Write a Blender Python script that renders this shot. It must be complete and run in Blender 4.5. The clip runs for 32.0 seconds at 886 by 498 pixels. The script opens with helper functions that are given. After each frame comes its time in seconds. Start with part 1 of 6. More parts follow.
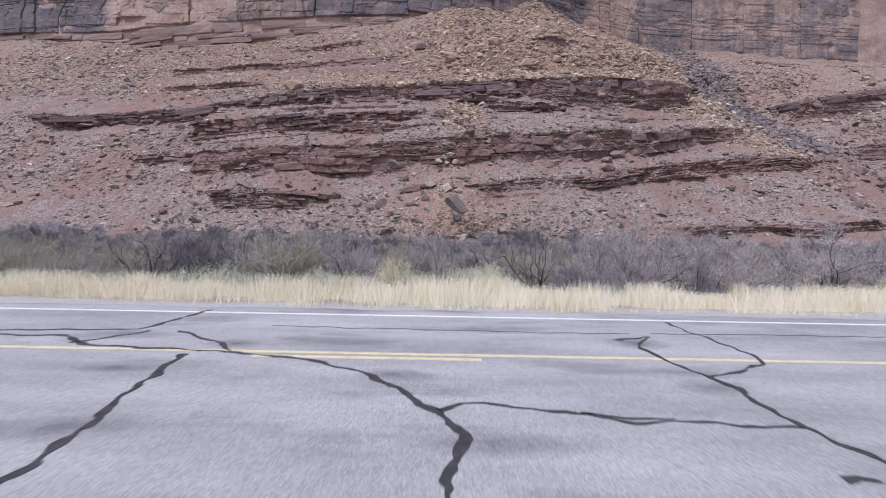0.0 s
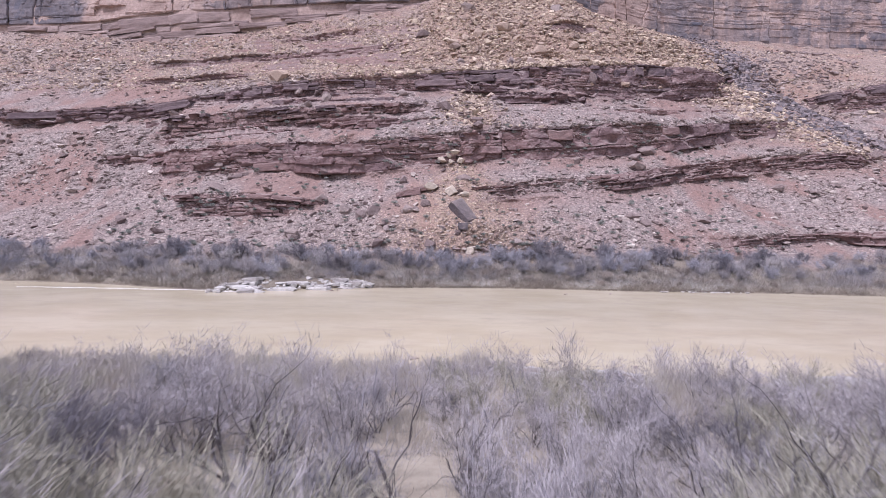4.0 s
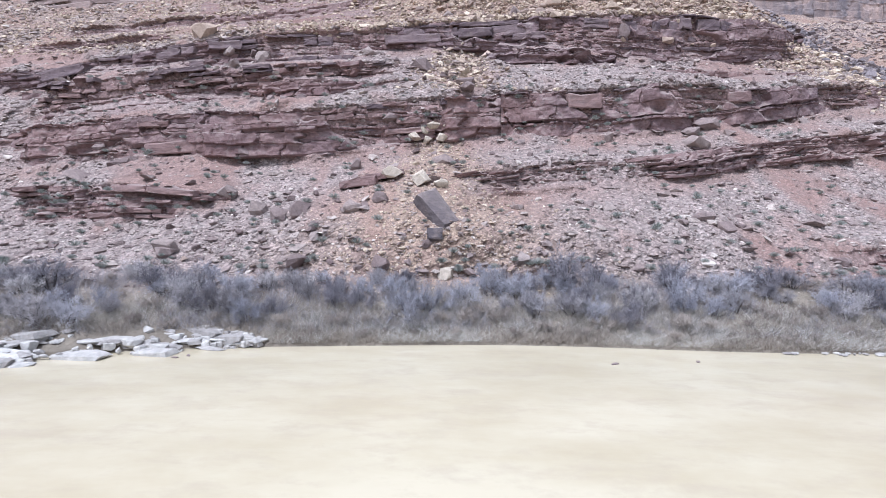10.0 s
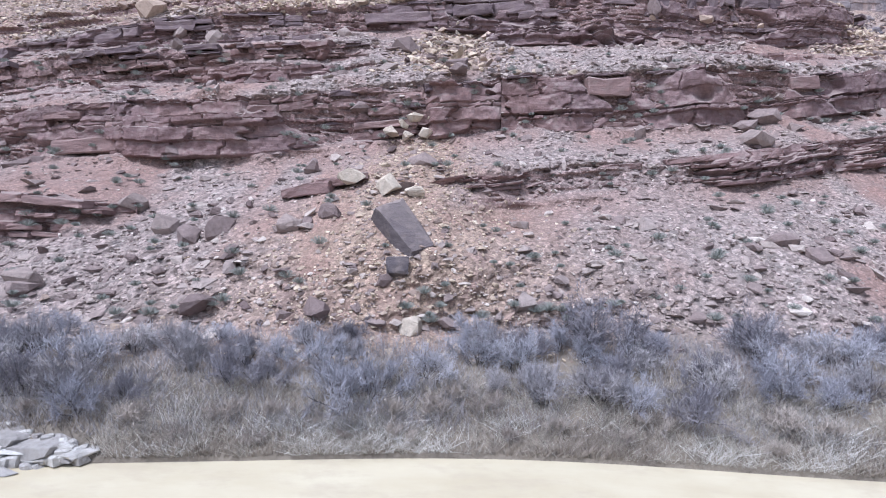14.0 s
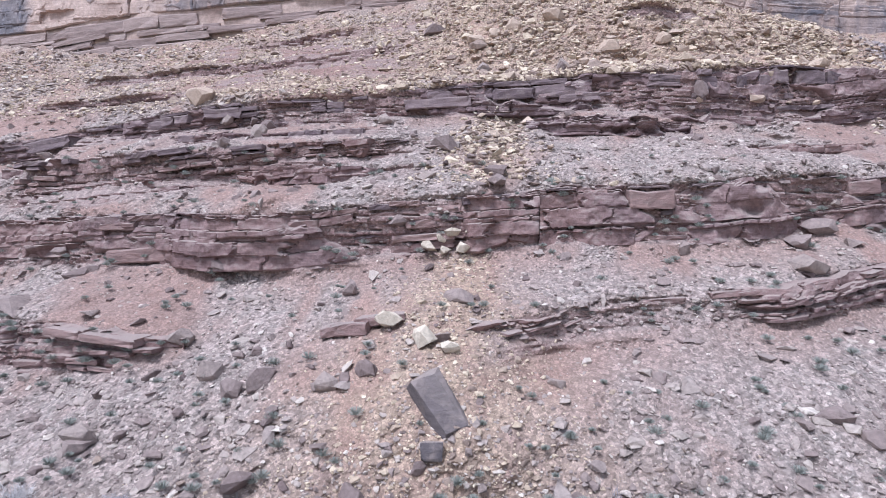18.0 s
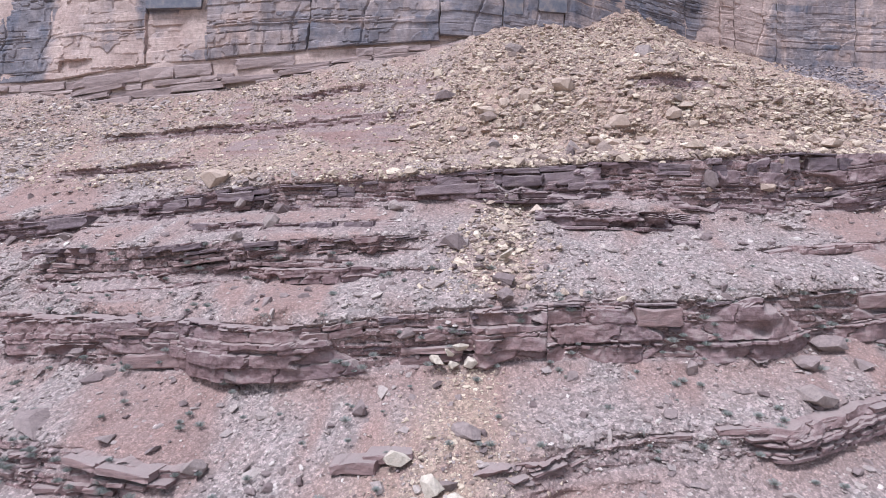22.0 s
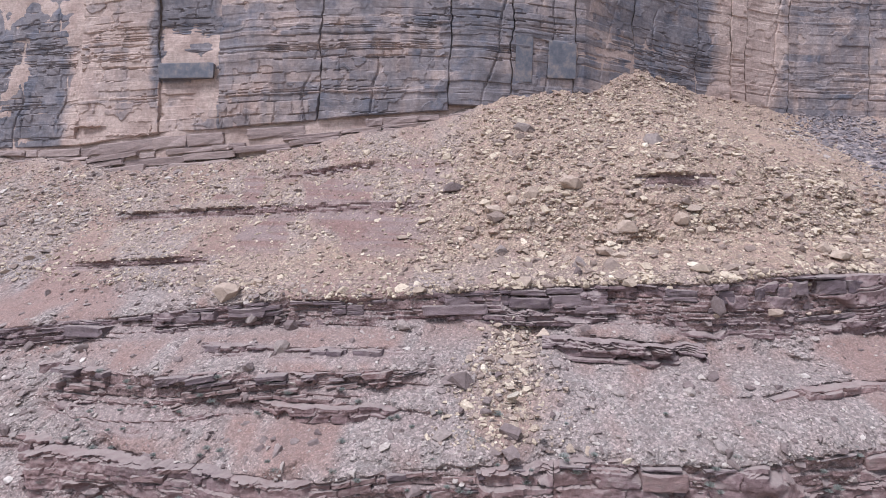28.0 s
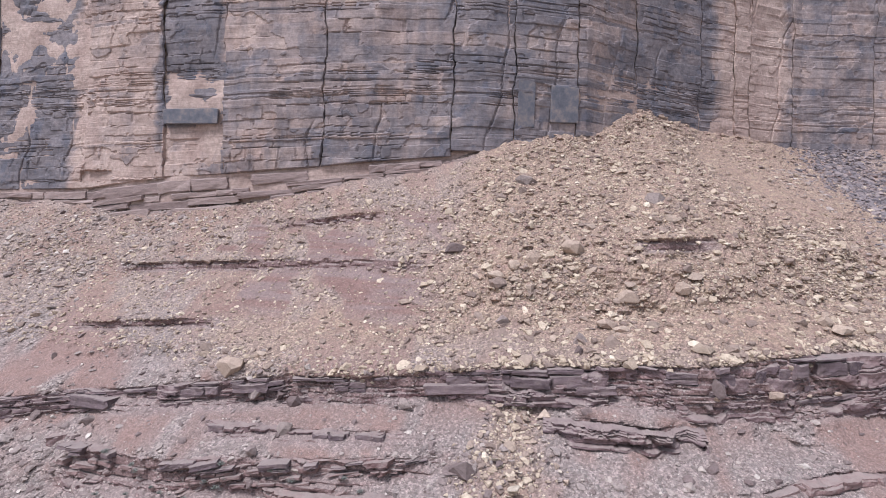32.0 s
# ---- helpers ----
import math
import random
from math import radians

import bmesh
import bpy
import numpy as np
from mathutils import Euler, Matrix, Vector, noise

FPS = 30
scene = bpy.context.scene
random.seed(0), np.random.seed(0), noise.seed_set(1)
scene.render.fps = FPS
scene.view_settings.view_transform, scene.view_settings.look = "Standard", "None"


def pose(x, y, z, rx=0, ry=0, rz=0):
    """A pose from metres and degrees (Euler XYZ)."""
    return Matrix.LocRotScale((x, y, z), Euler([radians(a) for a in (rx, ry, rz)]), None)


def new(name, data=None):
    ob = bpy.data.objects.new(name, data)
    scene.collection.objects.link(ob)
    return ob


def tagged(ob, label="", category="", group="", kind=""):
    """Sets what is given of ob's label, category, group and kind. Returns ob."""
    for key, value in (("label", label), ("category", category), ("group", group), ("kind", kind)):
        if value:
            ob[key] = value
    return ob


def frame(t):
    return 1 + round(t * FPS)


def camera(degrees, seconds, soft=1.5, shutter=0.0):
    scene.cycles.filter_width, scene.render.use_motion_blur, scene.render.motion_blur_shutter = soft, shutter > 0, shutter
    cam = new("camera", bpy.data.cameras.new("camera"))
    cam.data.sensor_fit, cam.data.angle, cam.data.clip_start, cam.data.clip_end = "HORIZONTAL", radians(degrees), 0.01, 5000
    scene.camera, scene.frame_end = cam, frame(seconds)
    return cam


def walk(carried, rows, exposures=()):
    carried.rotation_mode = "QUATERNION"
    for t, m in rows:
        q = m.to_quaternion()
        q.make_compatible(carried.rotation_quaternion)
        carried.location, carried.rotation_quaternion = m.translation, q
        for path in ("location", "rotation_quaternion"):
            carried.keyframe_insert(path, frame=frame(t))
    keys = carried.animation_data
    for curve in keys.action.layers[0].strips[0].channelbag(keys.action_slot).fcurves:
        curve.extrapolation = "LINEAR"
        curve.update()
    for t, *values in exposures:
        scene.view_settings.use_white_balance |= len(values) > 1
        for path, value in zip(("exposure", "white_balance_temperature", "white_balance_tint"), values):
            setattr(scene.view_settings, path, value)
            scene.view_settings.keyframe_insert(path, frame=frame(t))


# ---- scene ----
cam = camera(79.0, 32.0, 1.0, 0.4)
METRES, EYE, TILT, LEAN, TURN = 192.0, 1.75, -2.3, -1.1, 0.0
ROWS = [
    (0.0, 0.0, 0.0, 0.0, -0.0, 0.0, 0.0),
    (0.5, 0.0, 0.0119, 0.0003, 0.06, -0.03, -0.01),
    (1.0, 0.0, 0.0249, 0.0012, 0.12, -0.09, -0.01),
    (1.5, 0.0002, 0.0396, 0.0016, 0.21, -0.08, 0.02),
    (2.0, 0.0004, 0.0558, 0.0018, 0.29, -0.07, 0.03),
    (2.5, 0.0009, 0.0734, 0.0023, 0.4, -0.09, 0.05),
    (3.0, 0.0016, 0.0917, 0.0072, 0.52, -0.09, 0.08),
    (3.5, 0.0027, 0.1102, 0.0145, 0.63, -0.08, 0.15),
    (5.5, 0.0102, 0.1925, 0.029, 0.8, -0.08, 0.32),
    (6.0, 0.0128, 0.214, 0.0303, 0.83, -0.09, 0.32),
    (6.5, 0.0156, 0.236, 0.0313, 0.87, -0.09, 0.32),
    (7.0, 0.0186, 0.2582, 0.0321, 0.93, -0.06, 0.32),
    (7.5, 0.0218, 0.2808, 0.0328, 1.01, -0.07, 0.36),
    (8.0, 0.0249, 0.3037, 0.0333, 1.08, -0.02, 0.36),
    (8.5, 0.0282, 0.3268, 0.0336, 1.14, 0.02, 0.37),
    (9.0, 0.0314, 0.35, 0.0344, 1.21, 0.05, 0.36),
    (9.5, 0.0349, 0.3735, 0.035, 1.3, 0.07, 0.37),
    (10.0, 0.0383, 0.3972, 0.0357, 1.38, 0.09, 0.39),
    (10.5, 0.0416, 0.4209, 0.0365, 1.45, 0.08, 0.39),
    (11.0, 0.0449, 0.4448, 0.0376, 1.51, 0.04, 0.39),
    (11.5, 0.0483, 0.4689, 0.0381, 1.57, 0.05, 0.4),
    (12.0, 0.0519, 0.4931, 0.039, 1.63, 0.14, 0.39),
    (12.5, 0.0541, 0.513, 0.0409, 1.92, 0.39, 0.36),
    (13.0, 0.0564, 0.5263, 0.0426, 2.0, 0.68, 0.28),
    (13.5, 0.0581, 0.5306, 0.046, 2.03, 0.78, 0.21),
    (15.5, 0.0607, 0.5316, 0.0908, 5.19, 0.72, -0.08),
    (16.0, 0.0608, 0.5321, 0.1036, 5.64, 0.73, -0.17),
    (16.5, 0.0611, 0.5322, 0.1164, 6.01, 0.74, -0.24),
    (17.0, 0.0614, 0.532, 0.1293, 6.3, 0.75, -0.32),
    (17.5, 0.0616, 0.5315, 0.1422, 6.55, 0.8, -0.36),
    (18.0, 0.0618, 0.531, 0.1552, 6.75, 0.84, -0.44),
    (18.5, 0.0624, 0.53, 0.1685, 6.94, 0.87, -0.52),
    (19.0, 0.0625, 0.5292, 0.1817, 7.09, 0.88, -0.57),
    (19.5, 0.0626, 0.5284, 0.1948, 7.25, 0.89, -0.56),
    (20.0, 0.0629, 0.5277, 0.2079, 7.41, 0.88, -0.57),
    (20.5, 0.0633, 0.5269, 0.2209, 7.56, 0.91, -0.62),
    (21.0, 0.0636, 0.526, 0.2335, 7.7, 0.89, -0.65),
    (21.5, 0.0639, 0.5251, 0.2461, 7.83, 0.88, -0.7),
    (22.0, 0.064, 0.5242, 0.2579, 7.93, 0.91, -0.7),
    (22.5, 0.064, 0.5235, 0.2704, 8.01, 0.91, -0.72),
    (23.0, 0.0642, 0.5228, 0.2829, 8.12, 0.87, -0.77),
    (23.5, 0.0643, 0.5221, 0.2952, 8.22, 0.86, -0.78),
    (24.0, 0.0646, 0.5211, 0.3075, 8.34, 0.83, -0.78),
    (24.5, 0.0648, 0.5205, 0.3194, 8.44, 0.88, -0.78),
    (25.0, 0.0648, 0.5197, 0.3318, 8.52, 0.91, -0.78),
    (25.5, 0.0654, 0.5191, 0.3437, 8.64, 0.92, -0.75),
    (27.5, 0.0662, 0.516, 0.3943, 8.95, 0.81, -0.75),
    (28.0, 0.066, 0.5155, 0.4066, 8.98, 0.83, -0.74),
    (28.5, 0.0668, 0.5152, 0.4189, 9.09, 0.83, -0.73),
    (29.0, 0.067, 0.5143, 0.4319, 9.16, 0.81, -0.76),
    (29.5, 0.0674, 0.5136, 0.4439, 9.21, 0.8, -0.77),
    (30.0, 0.0681, 0.5134, 0.4556, 9.28, 0.85, -0.78),
    (30.5, 0.0687, 0.5125, 0.4682, 9.32, 0.82, -0.77),
    (31.0, 0.0687, 0.5117, 0.4807, 9.37, 0.8, -0.75),
    (31.5, 0.0691, 0.5111, 0.4931, 9.43, 0.8, -0.73),
    (32.0, 0.069, 0.5104, 0.5058, 9.43, 0.78, -0.72),
]

def glide():
    base = pose(0, 0, EYE, TILT, LEAN, TURN)
    return [(t, base @ pose(METRES * x, METRES * y, METRES * z, 90 + pitch, roll, yaw)) for t, x, y, z, yaw, pitch, roll in ROWS]


EXPOSURES = [(0.0, 0.24, 5850, 20), (1.0, 0.36, 5920, 19), (2.0, 0.48, 5560, 26), (3.5, 0.62, 5720, 26), (5.5, 0.97, 5800, 17), (6.0, 1.0, 5520, 14), (9.0, 1.0, 5450, 12), (13.0, 0.96, 5350, 14.5), (16.0, 1.02, 5420, 12), (19.0, 1.01, 5430, 12.5), (24.0, 0.89, 5600, 16), (28.0, 0.75, 5650, 13), (32.0, 0.7, 5780, 14)]
walk(cam, glide(), EXPOSURES)

# ---- daylight: bright overcast, soft light from above and behind the viewer ----
SUN_UP, SUN_TURN = 62.0, 215.0
world = bpy.data.worlds.new("overcast_sky")
scene.world = world
world.use_nodes = True
wn = world.node_tree
wn.nodes.clear()
sky = wn.nodes.new("ShaderNodeTexSky")
sky.sky_type = "NISHITA"
sky.sun_disc = False
sky.sun_elevation, sky.sun_rotation = radians(SUN_UP), radians(SUN_TURN)
sky.air_density, sky.dust_density, sky.ozone_density = 1.0, 2.0, 1.5
grey = wn.nodes.new("ShaderNodeHueSaturation")
grey.inputs["Saturation"].default_value = 0.35
back = wn.nodes.new("ShaderNodeBackground")
back.inputs["Strength"].default_value = 0.105
wout = wn.nodes.new("ShaderNodeOutputWorld")
wn.links.new(sky.outputs[0], grey.inputs["Color"])
wn.links.new(grey.outputs[0], back.inputs["Color"])
wn.links.new(back.outputs[0], wout.inputs["Surface"])
sun = new("sun", bpy.data.lights.new("sun", "SUN"))
sun.data.energy, sun.data.angle, sun.data.color = 2.4, radians(16), (1.0, 0.97, 0.93)
sd = Vector((math.sin(radians(SUN_TURN)) * math.cos(radians(SUN_UP)), math.cos(radians(SUN_TURN)) * math.cos(radians(SUN_UP)), math.sin(radians(SUN_UP))))
sun.matrix_world = Matrix.Translation((0, 0, 200)) @ sd.to_track_quat("Z", "Y").to_matrix().to_4x4()

# ---- noise on arrays ----
rng = np.random.default_rng(7)


def lattice(ix, iy, iz, seed):
    h = (ix * 374761393 + iy * 668265263 + iz * 2147483647 + seed * 1274126177) & 0xFFFFFFFF
    h = ((h ^ (h >> 13)) * 1274126177) & 0xFFFFFFFF
    h = ((h ^ (h >> 16)) * 2246822519) & 0xFFFFFFFF
    return ((h ^ (h >> 15)) & 0xFFFFFF) / float(0xFFFFFF)


def vnoise(x, y, z=0.0, seed=0):
    """Smooth value noise, -1 to 1."""
    x, y, z = np.broadcast_arrays(np.asarray(x, float), np.asarray(y, float), np.asarray(z, float))
    xi, yi, zi = np.floor(x).astype(np.int64), np.floor(y).astype(np.int64), np.floor(z).astype(np.int64)
    fx, fy, fz = x - xi, y - yi, z - zi
    fx, fy, fz = fx * fx * (3 - 2 * fx), fy * fy * (3 - 2 * fy), fz * fz * (3 - 2 * fz)
    flat = bool(np.all(z == 0))
    total = 0
    for a in (0, 1):
        wx = fx if a else 1 - fx
        for b in (0, 1):
            wy = fy if b else 1 - fy
            for c in ((0,) if flat else (0, 1)):
                wz = 1.0 if flat else (fz if c else 1 - fz)
                total = total + wx * wy * wz * lattice(xi + a, yi + b, zi + c, seed)
    return total * 2 - 1


def fbm(x, y, size, octaves=4, seed=0, gain=0.5):
    total, amp = 0, 1.0
    for o in range(octaves):
        total = total + amp * vnoise(x / size, y / size, 0, seed + 17 * o)
        size, amp = size * 0.5, amp * gain
    return total


def smooth(a, b, v):
    u = np.clip((v - a) / (b - a), 0, 1)
    return u * u * (3 - 2 * u)


# ---- materials ----
class Mat:
    """A small builder for node materials on world position."""

    def __init__(self, name, rough=0.9, metal=0.0, spec=0.3):
        self.m = bpy.data.materials.new(name)
        self.m.use_nodes = True
        self.t = self.m.node_tree
        self.b = self.t.nodes["Principled BSDF"]
        self.b.inputs["Roughness"].default_value = rough
        self.b.inputs["Metallic"].default_value = metal
        self.b.inputs["Specular IOR Level"].default_value = spec
        self.pos = self.t.nodes.new("ShaderNodeNewGeometry").outputs["Position"]

    def link(self, a, b):
        self.t.links.new(a, b)

    def at(self, sx, sy, sz, turn=0.0):
        n = self.t.nodes.new("ShaderNodeMapping")
        n.inputs["Scale"].default_value = (sx, sy, sz)
        n.inputs["Rotation"].default_value = (0, radians(turn), 0)
        self.link(self.pos, n.inputs["Vector"])
        return n.outputs[0]

    def noise(self, scale, detail=4.0, rough=0.6, vec=None, warp=0.0):
        n = self.t.nodes.new("ShaderNodeTexNoise")
        n.inputs["Scale"].default_value = scale
        n.inputs["Detail"].default_value = detail
        n.inputs["Roughness"].default_value = rough
        n.inputs["Distortion"].default_value = warp
        self.link(vec if vec is not None else self.pos, n.inputs["Vector"])
        return n.outputs[0]

    def cells(self, scale, vec=None, out="Color", feature="F1"):
        n = self.t.nodes.new("ShaderNodeTexVoronoi")
        n.feature = feature
        n.inputs["Scale"].default_value = scale
        self.link(vec if vec is not None else self.pos, n.inputs["Vector"])
        return n.outputs[out]

    def ramp(self, fac, *stops):
        n = self.t.nodes.new("ShaderNodeValToRGB")
        e = n.color_ramp.elements
        while len(e) < len(stops):
            e.new(0.5)
        for k, (p, c) in zip(e, stops):
            k.position = p
            k.color = (c, c, c, 1) if isinstance(c, (int, float)) else (*c, 1)
        self.link(fac, n.inputs[0])
        return n.outputs[0]

    def mix(self, fac, a, b, how="MIX"):
        n = self.t.nodes.new("ShaderNodeMix")
        n.data_type, n.blend_type = "RGBA", how
        for slot, v in ((0, fac), (6, a), (7, b)):
            if isinstance(v, (int, float)) and slot == 0:
                n.inputs[0].default_value = v
            elif isinstance(v, tuple):
                n.inputs[slot].default_value = (*v, 1)
            else:
                self.link(v, n.inputs[slot])
        return n.outputs[2]

    def spot(self, x, y, rx, ry, turn=0.0):
        n = self.t.nodes.new("ShaderNodeMapping")
        n.vector_type = "TEXTURE"
        n.inputs["Location"].default_value = (x, y, 0)
        n.inputs["Scale"].default_value = (rx, ry, 50)
        n.inputs["Rotation"].default_value = (0, 0, radians(turn))
        self.link(self.pos, n.inputs["Vector"])
        m = self.t.nodes.new("ShaderNodeVectorMath")
        m.operation = "LENGTH"
        self.link(n.outputs[0], m.inputs[0])
        return self.ramp(m.outputs["Value"], (0.15, 1.0), (1.0, 0.0))

    def mask(self, name):
        n = self.t.nodes.new("ShaderNodeAttribute")
        n.attribute_name = name
        return n.outputs["Fac"]

    def chance(self, island=False):
        if island:
            return self.t.nodes["Geometry"].outputs["Random Per Island"]
        return self.t.nodes.new("ShaderNodeObjectInfo").outputs["Random"]

    # Mask of upward-facing faces; rock materials use it to paint in top light.
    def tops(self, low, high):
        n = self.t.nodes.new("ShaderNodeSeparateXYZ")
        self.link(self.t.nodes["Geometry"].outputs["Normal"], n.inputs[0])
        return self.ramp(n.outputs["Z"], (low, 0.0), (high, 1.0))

    def bump(self, height, dist, strength=1.0, below=None):
        n = self.t.nodes.new("ShaderNodeBump")
        n.inputs["Strength"].default_value = strength
        n.inputs["Distance"].default_value = dist
        self.link(height, n.inputs["Height"])
        if below is not None:
            self.link(below, n.inputs["Normal"])
        self.link(n.outputs[0], self.b.inputs["Normal"])
        return n.outputs[0]

    def colour(self, c):
        if isinstance(c, tuple):
            self.b.inputs["Base Color"].default_value = (*c, 1)
        else:
            self.link(c, self.b.inputs["Base Color"])
        return self.m


RED, MAROON, LILAC = (0.262, 0.175, 0.151), (0.155, 0.090, 0.088), (0.275, 0.217, 0.198)
TAN = (0.368, 0.276, 0.195)


def hillside_material():
    k = Mat("talus_and_clay")
    big = k.noise(0.05, 4, 0.6)
    mid = k.noise(0.35, 5, 0.65)
    cover = k.mask("rubble")
    c = k.mix(cover, k.mix(k.ramp(big, (0.35, 0.0), (0.65, 1.0)), RED, (0.24, 0.165, 0.145)), LILAC)
    c = k.mix(k.ramp(mid, (0.45, 0.0), (0.7, 0.7)), c, k.mix(cover, (0.25, 0.155, 0.13), (0.27, 0.235, 0.215)))
    c = k.mix(k.mask("fan"), c, k.mix(k.ramp(mid, (0.3, 0.0), (0.7, 1.0)), TAN, (0.25, 0.158, 0.132)))
    bands = k.noise(1.0, 3, 0.6, k.at(0.02, 0.02, 0.33))
    c = k.mix(k.mask("clay"), c, k.mix(k.ramp(bands, (0.42, 0.0), (0.55, 1.0)), (0.205, 0.122, 0.107), (0.225, 0.165, 0.155)))
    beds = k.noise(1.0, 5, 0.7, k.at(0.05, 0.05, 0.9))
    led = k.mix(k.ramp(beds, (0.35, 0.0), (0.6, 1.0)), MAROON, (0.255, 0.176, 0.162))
    # Lilac debris on upward faces also puts light from above into the colour.
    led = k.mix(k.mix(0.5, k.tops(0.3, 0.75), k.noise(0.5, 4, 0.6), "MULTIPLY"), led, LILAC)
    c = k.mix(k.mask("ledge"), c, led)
    grit = k.ramp(k.cells(1.9, k.at(1, 1, 1.5)), (0.15, 0.5), (0.6, 1.0), (0.95, 1.7))
    c = k.mix(k.ramp(cover, (0.0, 0.3), (1.0, 0.75)), c, k.mix(1.0, c, grit, "MULTIPLY"))
    grit = k.ramp(k.cells(4.6, k.at(1, 1, 1.4)), (0.1, 0.5), (0.6, 1.0), (0.95, 1.9))
    c = k.mix(0.45, c, k.mix(1.0, c, grit, "MULTIPLY"))
    c = k.mix(k.mask("bank"), c, k.mix(k.ramp(mid, (0.35, 0.0), (0.65, 1.0)), (0.15, 0.125, 0.10), (0.225, 0.19, 0.15)))
    h = k.mix(0.5, k.cells(1.5, out="Distance"), k.noise(3.0, 6, 0.7))
    k.bump(h, 0.45, 1.0)
    return k.colour(c)


def stone_material(name, tones, island=False):
    k = Mat(name)
    last = 0.93 if len(tones) > 3 else 1.0
    stops = [(last * i / max(1, len(tones) - 2) if i < len(tones) - 1 or last == 1.0 else 1.0, t) for i, t in enumerate(tones)]
    if last == 1.0:
        stops = [(i / max(1, len(tones) - 1), t) for i, t in enumerate(tones)]
    c = k.ramp(k.chance(island), *stops)
    n = k.noise(1.4, 5, 0.65)
    c = k.mix(0.55, c, k.mix(1.0, c, k.ramp(n, (0.25, 0.5), (0.75, 1.5)), "MULTIPLY"))
    k.bump(k.mix(0.5, k.noise(1.6, 6, 0.75), k.noise(5.0, 5, 0.7)), 0.4, 0.9)
    return k.colour(c)


def bed_material(name, dark, light, varnish=None):
    k = Mat(name)
    r = k.chance()
    c = k.mix(r, dark, light)
    beds = k.noise(1.0, 7, 0.75, k.at(0.3, 0.3, 1.5))
    c = k.mix(0.7, c, k.mix(1.0, c, k.ramp(beds, (0.3, 0.5), (0.7, 1.45)), "MULTIPLY"))
    dust_toplight = k.noise(0.6, 4, 0.6)
    c = k.mix(k.ramp(dust_toplight, (0.5, 0.0), (0.75, 0.6)), c, LILAC)
    # Pale dust tone by facing, doubling as painted light on block tops.
    c = k.mix(k.mix(0.4, k.tops(0.5, 0.9), dust_toplight, "MULTIPLY"), c, (0.29, 0.235, 0.215))
    if varnish:
        v = k.noise(1.0, 4, 0.6, k.at(0.09, 0.09, 0.02))
        v2 = k.noise(0.25, 4, 0.6)
        c = k.mix(k.ramp(k.mix(0.45, v, v2), (0.46, 0.0), (0.56, 0.85)), c, varnish)
    k.bump(k.mix(0.5, beds, k.noise(1.6, 7, 0.75)), 0.5, 1.0)
    return k.colour(c)


def cliff_material():
    k = Mat("varnished_sandstone")
    tone = k.noise(0.07, 5, 0.65)
    grain = k.noise(0.7, 8, 0.72)
    thin = k.noise(1.0, 6, 0.7, k.at(0.1, 0.1, 1.7))
    c = k.mix(k.ramp(tone, (0.35, 0.0), (0.65, 1.0)), (0.345, 0.245, 0.21), (0.45, 0.34, 0.292))
    stain = k.mix(k.ramp(tone, (0.4, 0.0), (0.6, 1.0)), (0.13, 0.118, 0.13), (0.2, 0.172, 0.178))
    stain = k.mix(k.ramp(k.noise(0.13, 5, 0.65), (0.52, 0.0), (0.64, 0.75)), stain, (0.098, 0.103, 0.132))
    drip = k.noise(1.0, 6, 0.7, k.at(0.45, 0.45, 0.03))
    edge = k.mix(0.3, k.mask("varnish"), k.mix(0.5, drip, thin))
    c = k.mix(k.ramp(edge, (0.27, 0.0), (0.45, 0.55), (0.63, 0.95)), c, stain)
    c = k.mix(0.75, c, k.mix(1.0, c, k.ramp(grain, (0.3, 0.6), (0.7, 1.4)), "MULTIPLY"))
    c = k.mix(0.5, c, k.mix(1.0, c, k.ramp(thin, (0.3, 0.62), (0.68, 1.3)), "MULTIPLY"))
    low = k.bump(thin, 0.35, 0.7)
    k.bump(grain, 0.3, 0.6, low)
    return k.colour(c)


HILL = hillside_material()
STONES = stone_material("loose_stones", [(0.15, 0.11, 0.103), (0.23, 0.177, 0.163), (0.29, 0.236, 0.215), (0.33, 0.268, 0.24), (0.42, 0.352, 0.31), (0.58, 0.505, 0.45)], True)
FANSTONES = stone_material("tan_stones", [(0.20, 0.145, 0.122), (0.30, 0.225, 0.185), (0.43, 0.335, 0.25), (0.54, 0.435, 0.33), (0.66, 0.55, 0.43)], True)
BLOCKSTONES = stone_material("fallen_block_stone", [(0.14, 0.10, 0.095), (0.20, 0.15, 0.14), (0.26, 0.202, 0.185), (0.32, 0.26, 0.235)], True)
BOULDER = stone_material("boulder_stone", [(0.165, 0.122, 0.115), (0.235, 0.18, 0.168), (0.30, 0.24, 0.215)])
TANBOULDER = stone_material("tan_boulder_stone", [(0.36, 0.268, 0.212), (0.46, 0.355, 0.28)])
DARKSLAB = bed_material("dark_slab_stone", (0.1, 0.084, 0.09), (0.145, 0.118, 0.12))
PALESTONE = stone_material("pale_sandstone", [(0.43, 0.362, 0.29), (0.54, 0.46, 0.375)])
WHITESTONE = stone_material("bleached_stone", [(0.29, 0.262, 0.245), (0.40, 0.37, 0.345), (0.54, 0.51, 0.475)])
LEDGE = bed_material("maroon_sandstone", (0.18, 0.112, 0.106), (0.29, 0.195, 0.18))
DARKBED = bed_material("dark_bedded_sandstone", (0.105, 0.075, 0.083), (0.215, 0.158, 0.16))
CLIFF = cliff_material()
FOOTING = bed_material("pinkish_footing_stone", (0.25, 0.183, 0.168), (0.36, 0.272, 0.245))


